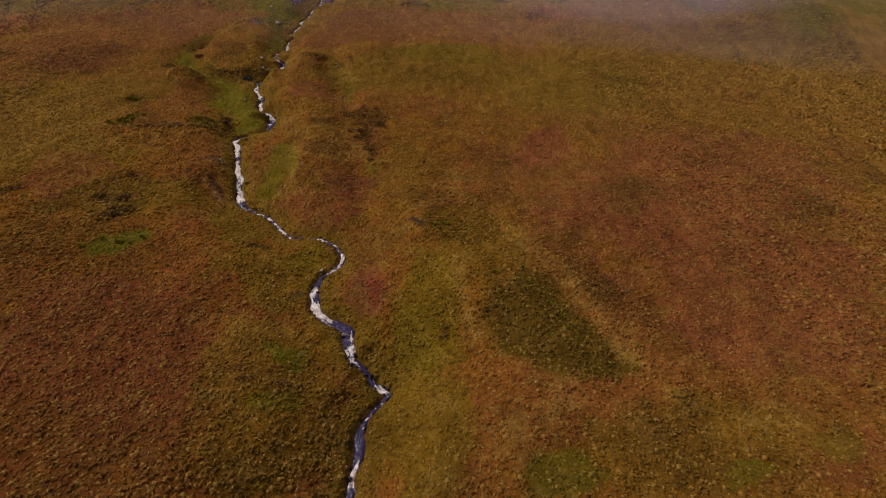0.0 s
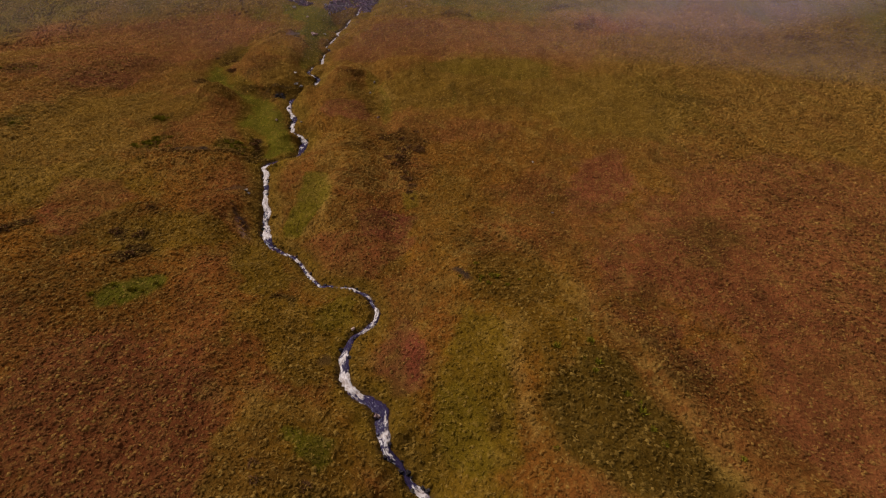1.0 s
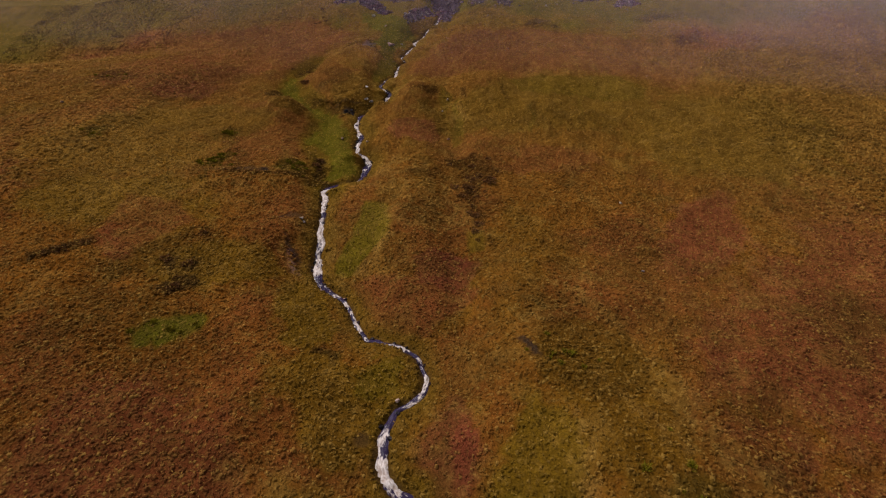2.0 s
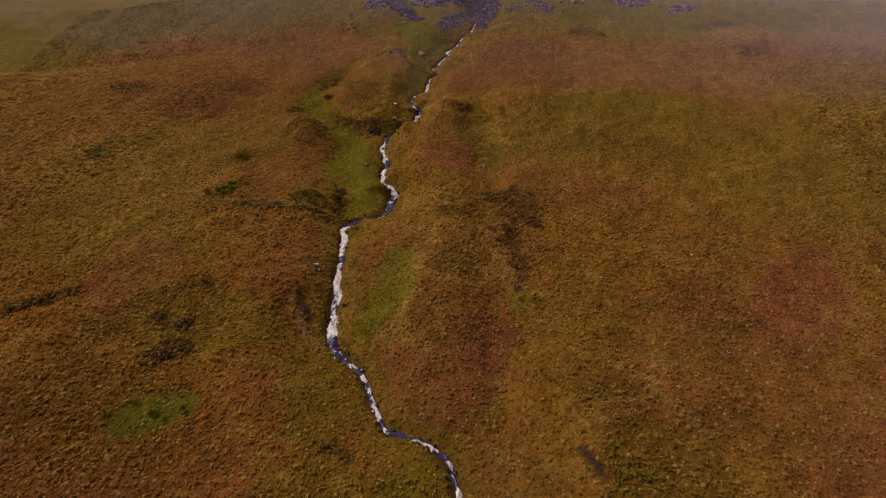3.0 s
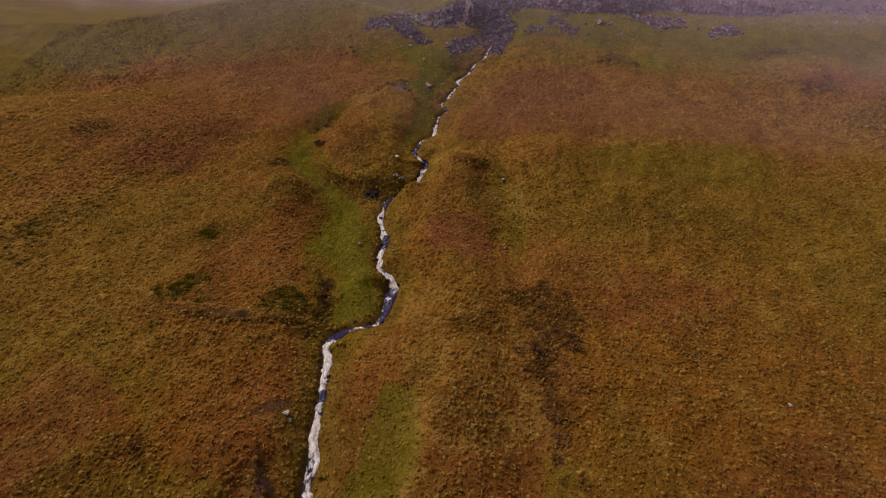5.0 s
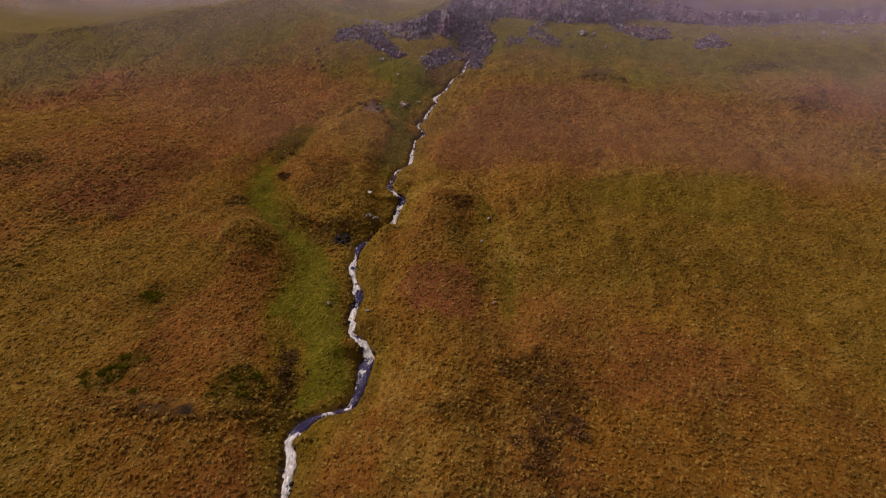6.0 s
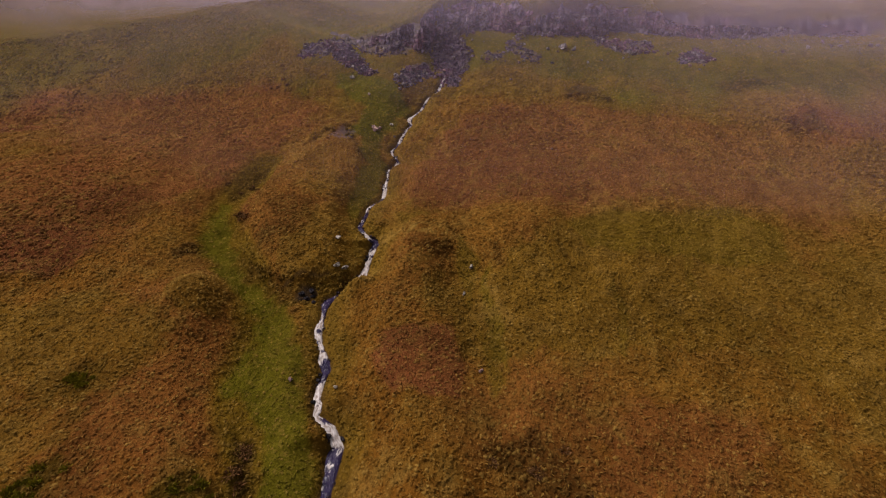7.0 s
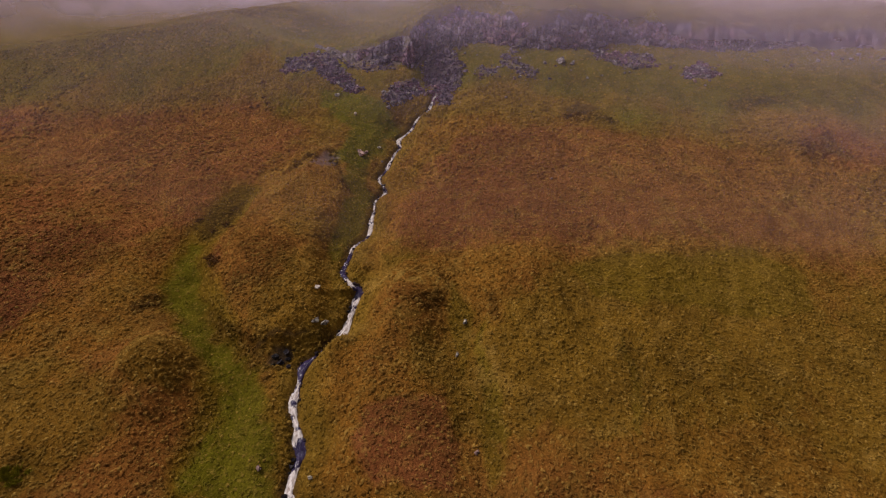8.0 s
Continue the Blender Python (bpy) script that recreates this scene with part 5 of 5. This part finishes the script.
def build_boulders():
    rng, strew = random.Random(9), np.random.default_rng(19)
    shapes = [rock_mesh("boulder", 200 + i, MAT_BOULDER) for i in range(8)]
    for _, count, big, corners in SCREE:
        for x, y in zip(*within(corners, count, strew)):
            size = big * rng.uniform(0.35, 1.1)
            ob = new("boulder", rng.choice(shapes))
            ob.matrix_basis = pose(float(x), float(y), float(height(x, y)) + 0.22 * size, rng.uniform(-25, 25), rng.uniform(-25, 25), rng.uniform(0, 360)) @ Matrix.Diagonal((size * 1.2, size, size, 1))
            tagged(ob, "angular grey boulder fallen below the crag", "boulder", "boulders below the crag")


def build_stones():
    rng = random.Random(31)
    shapes = [rock_mesh("stone", 300 + i, MAT_PALE, 1.0, 0.9, 0.7) for i in range(6)]
    for x, y, size in LONE_STONES:
        ob = new("stone", rng.choice(shapes))
        ob.matrix_basis = pose(x, y, float(height(x, y)) + 0.16 * size + 0.06, rng.uniform(-15, 15), rng.uniform(-15, 15), rng.uniform(0, 360)) @ Matrix.Diagonal((size * 1.2, size, size, 1))
        tagged(ob, "pale weathered stone lying in the moor grass", "stone", "stones in the grass")


def build_stream_stones():
    """Wet stones along the edges of the water."""
    rng = random.Random(44)
    shapes = [rock_mesh("stone", 400 + i, MAT_WET, 1.0, 0.9, 0.8) for i in range(6)]
    inner = [i for i in range(2, len(STREAM) - 3) if 16 < STREAM[i, 1] < 134]
    for _ in range(110):
        i = rng.choice(inner)
        (x, y, z, wide, _), ahead = STREAM[i], STREAM[i + 1] - STREAM[i]
        across = Vector((ahead[1], -ahead[0])).normalized()
        off = rng.choice((-1, 1)) * (0.5 * wide * rng.uniform(0.8, 1.3) + 0.05)
        size = rng.uniform(0.14, 0.42)
        ob = new("stone", rng.choice(shapes))
        ob.matrix_basis = pose(x + across.x * off, y + across.y * off, z + 0.03, rng.uniform(-20, 20), rng.uniform(-20, 20), rng.uniform(0, 360)) @ Matrix.Diagonal((size * 1.2, size, size, 1))
        tagged(ob, "dark wet stone at the edge of the stream", "stone", "stones in the stream")


def build_pool_rocks():
    """Dark broken rock beside the pool under the fall."""
    rng = random.Random(52)
    shapes = [rock_mesh("rock", 500 + i, MAT_WET, 1.0, 0.9, 0.8) for i in range(4)]
    for x, y, size in POOL_ROCKS:
        ob = new("rock", rng.choice(shapes))
        ob.matrix_basis = pose(x, y, float(height(x, y)) + 0.15 * size, rng.uniform(-20, 20), rng.uniform(-20, 20), rng.uniform(0, 360)) @ Matrix.Diagonal((size * 1.2, size, size, 1))
        tagged(ob, "dark wet rock bared beside the stream pool", "rock", "rocks by the pool")


def kites(rng, places, directions, long, wide):
    """Small pointed leaves: one kite at each place along its direction."""
    n = len(places)
    side = np.cross(directions, rng.normal(0, 1, (n, 3)))
    side /= np.linalg.norm(side, axis=1)[:, None] + 1e-9
    tip, mid = places + directions * long[:, None], places + directions * long[:, None] * 0.5
    verts = np.stack([places, mid - side * wide[:, None], tip, mid + side * wide[:, None]], 1).reshape(-1, 3)
    base = np.arange(n)[:, None] * 4
    return verts, np.concatenate([base + [[0, 1, 3]], base + [[1, 2, 3]]], 0)


def heather_bush(seed):
    """A low dark bush: woody stems and a ragged dome of small leafy shoots."""
    rng = np.random.default_rng(seed)
    bush = new("heather_bush")
    d = rng.normal(0, 1, (170, 3)) * (1, 1, 0.7)
    d[:, 2] = np.abs(d[:, 2])
    d /= np.linalg.norm(d, axis=1)[:, None]
    lobes = 1 + 0.35 * np.sin(3 * np.arctan2(d[:, 1], d[:, 0]) + seed)
    places = d * (0.14 + 0.26 * rng.random((170, 1))) * lobes[:, None] * (1, 1, 0.8)
    verts, faces = kites(rng, places, d + rng.normal(0, 0.25, d.shape), 0.10 + 0.12 * rng.random(170), 0.025 + 0.03 * rng.random(170))
    foliage = new("foliage", quick_mesh("foliage", verts, faces, MAT_HEATHER, False))
    k = d[:12]
    verts, faces = kites(rng, k * 0.02 - np.array([[0, 0, 0.05]]), k, 0.30 + 0.12 * rng.random(12), np.full(12, 0.012))
    stems = new("woody_base", quick_mesh("woody_base", verts, faces, MAT_STEM, False))
    foliage.parent = stems.parent = bush
    return tagged(bush, "dark purple-brown heather bush among the moor grass", "heather", "heather bushes")


def rush_clump(seed):
    """A tuft of upright dark green blades with paler bent ones round its foot."""
    rng = np.random.default_rng(seed)
    clump = new("rush_clump")
    for name, count, spread, mat in (("tuft", 60, 0.45, MAT_RUSH), ("skirt", 26, 1.1, MAT_RUSH)):
        d = np.concatenate([rng.normal(0, spread, (count, 2)), np.ones((count, 1))], 1)
        d /= np.linalg.norm(d, axis=1)[:, None]
        foot = np.concatenate([rng.normal(0, 0.09, (count, 2)), np.full((count, 1), -0.05)], 1)
        verts, faces = kites(rng, foot, d, 0.25 + 0.25 * rng.random(count), np.full(count, 0.022))
        new(name, quick_mesh(name, verts, faces, mat, False)).parent = clump
    return tagged(clump, "dark green clump of rushes in damp ground", "rushes", "rush clumps")


def plant_out(makers, fields, seed):
    """Sets copies of a few plants about the given ovals (x, y, half width, half length, turn, how many)."""
    rng = random.Random(seed)
    first, used = [make(i) for i, make in enumerate(makers)], set()
    for cx, cy, rx, ry, turn, count in fields:
        for _ in range(int(count)):
            a, r = rng.uniform(0, 2 * math.pi), abs(rng.gauss(0, 0.75))
            px, py, c, s = rx * r * math.cos(a), ry * r * math.sin(a), math.cos(radians(turn)), math.sin(radians(turn))
            x, y = cx + px * c - py * s, cy + px * s + py * c
            m = pose(x, y, float(height(x, y)), 0, 0, rng.uniform(0, 360))
            k = rng.randrange(len(first))
            ob = first[k] if k not in used else copy_thing(first[k], m)
            used.add(k)
            size = rng.uniform(0.55, 1.3)
            ob.matrix_basis = m @ Matrix.Diagonal((size, size, size * rng.uniform(0.7, 1.0), 1))


def build_scree():
    """Small broken stone between the boulders."""
    rng = np.random.default_rng(12)
    places = [within(corners, int(dense * 1.15 * np.prod(np.ptp(np.array(corners), 0)) * 0.5), rng) for dense, _, _, corners in SCREE if dense]
    x, y = (np.concatenate(v) for v in zip(*places))
    foot = np.interp(x, *CRAG_FOOT)
    keep = y < foot
    x, y = x[keep], y[keep]
    size = rng.uniform(0.08, 0.24, len(x)) * rng.uniform(0.6, 1.5, len(x))
    corner = np.array([(-1, -1, -.5), (1, -1, -.5), (1, 1, -.5), (-1, 1, -.5), (-.7, -.8, .6), (.8, -.6, .7), (.6, .8, .5), (-.8, .7, .7)])
    quads = np.array([(0, 3, 2, 1), (4, 5, 6, 7), (0, 1, 5, 4), (1, 2, 6, 5), (2, 3, 7, 6), (3, 0, 4, 7)])
    a = rng.random(len(x)) * 6.3
    v = corner[None] * (1 + rng.uniform(-0.35, 0.35, (len(x), 8, 3))) * size[:, None, None]
    vx = v[..., 0] * np.cos(a)[:, None] - v[..., 1] * np.sin(a)[:, None]
    vy = v[..., 0] * np.sin(a)[:, None] + v[..., 1] * np.cos(a)[:, None]
    verts = np.stack([vx + x[:, None], vy + y[:, None], v[..., 2] + height(x, y)[:, None] + 0.1 * size[:, None]], -1).reshape(-1, 3)
    faces = (np.arange(len(x))[:, None, None] * 8 + quads[None]).reshape(-1, 4)
    mesh = quick_mesh("scree", verts, faces, MAT_SCREE, False)
    return tagged(new("scree", mesh), "loose grey-mauve scree spilling below the crag", "scree", kind="stuff")


def build_mist(y, amount, lift, patches=()):
    """One hanging sheet of thin mist that clears towards the ground; thicker at the given places (x, z, width, height, amount)."""
    half = 90 + 1.6 * (y - 20)
    xs = np.linspace(-12 - half, -12 + half, 160)
    ys = y + 4 * np.sin(xs / 23 + y) + 0.0008 * (xs + 12) ** 2
    ground = height(xs, ys)
    t = np.linspace(0, 1, 48)[:, None] ** 1.6
    gz = ground[None] - 0.5 + t * 110
    gx = np.broadcast_to(xs, gz.shape)
    over = gz - ground[None]
    thick = amount * smooth(0.5, lift, over)
    for cx, cz, w, h, more in patches:
        thick = thick + more * np.exp(-((gx - cx) / w) ** 2 - ((gz - cz) / h) ** 2) * smooth(0, 3, over)
    thick = np.clip(thick, 0, 0.95) * (1 - smooth(70, 108, over))
    verts = np.stack([gx, np.broadcast_to(ys, gz.shape), gz], -1).reshape(-1, 3)
    mesh = quick_mesh("mist", verts, grid_faces(48, 160), MAT_MIST)
    set_float(mesh, "thick", thick.ravel())
    return tagged(new("mist", mesh), "thin pale mist drifting over the hilltop", "mist", kind="stuff")


# ---- the setting ----
build_ground()
build_stream()
build_crag()
build_scree()
build_boulders()
build_stones()
build_stream_stones()
build_pool_rocks()
build_mist(100, 0.03, 6, [(60, 22, 36, 10, 0.08)])
build_mist(122, 0.07, 7, [(64, 32, 40, 9, 0.15)])
build_mist(140, 0.10, 8, [(0, 48, 75, 5.5, 0.30), (10, 41, 42, 5, 0.16), (54, 38, 38, 8, 0.24)])
build_mist(168, 0.26, 7, [(-66, 43, 14, 3.5, 0.45), (0, 50, 100, 5, 0.45), (55, 44, 45, 7, 0.3)])
build_mist(205, 0.35, 9, [(-95, 44, 60, 9, 0.40), (60, 46, 60, 9, 0.2)])
build_mist(300, 0.50, 14, [(-150, 50, 120, 20, 0.3)])

# ---- plant cover ----
x, y = scattered(-57, 33, 10, 112, 0.34, 1)
build_tussocks("moor_grass", x, y, 0.20, 2, "tawny and rust autumn moor grass in tussocks", 2)
x, y = scattered(-90, 75, 8, 146, 0.50, 3)
outer = (x < -57) | (x > 33) | (y > 112)
build_tussocks("moor_grass", x[outer], y[outer], 0.33, 2, "tawny rough moor grass higher on the slope", 4)
x, y = scattered(-150, 120, 70, 178, 0.72, 5)
outer = (x < -90) | (x > 75) | (y > 146)
foot = np.interp(x, *CRAG_FOOT)
outer &= (y < foot - 1) | (y > foot + 3)
build_tussocks("moor_grass", x[outer], y[outer], 0.48, 1, "pale rough grass on the far hillside", 6)
plant_out([heather_bush] * 4, HEATHER_FIELDS, 71)
plant_out([rush_clump] * 4, RUSH_FIELDS, 72)
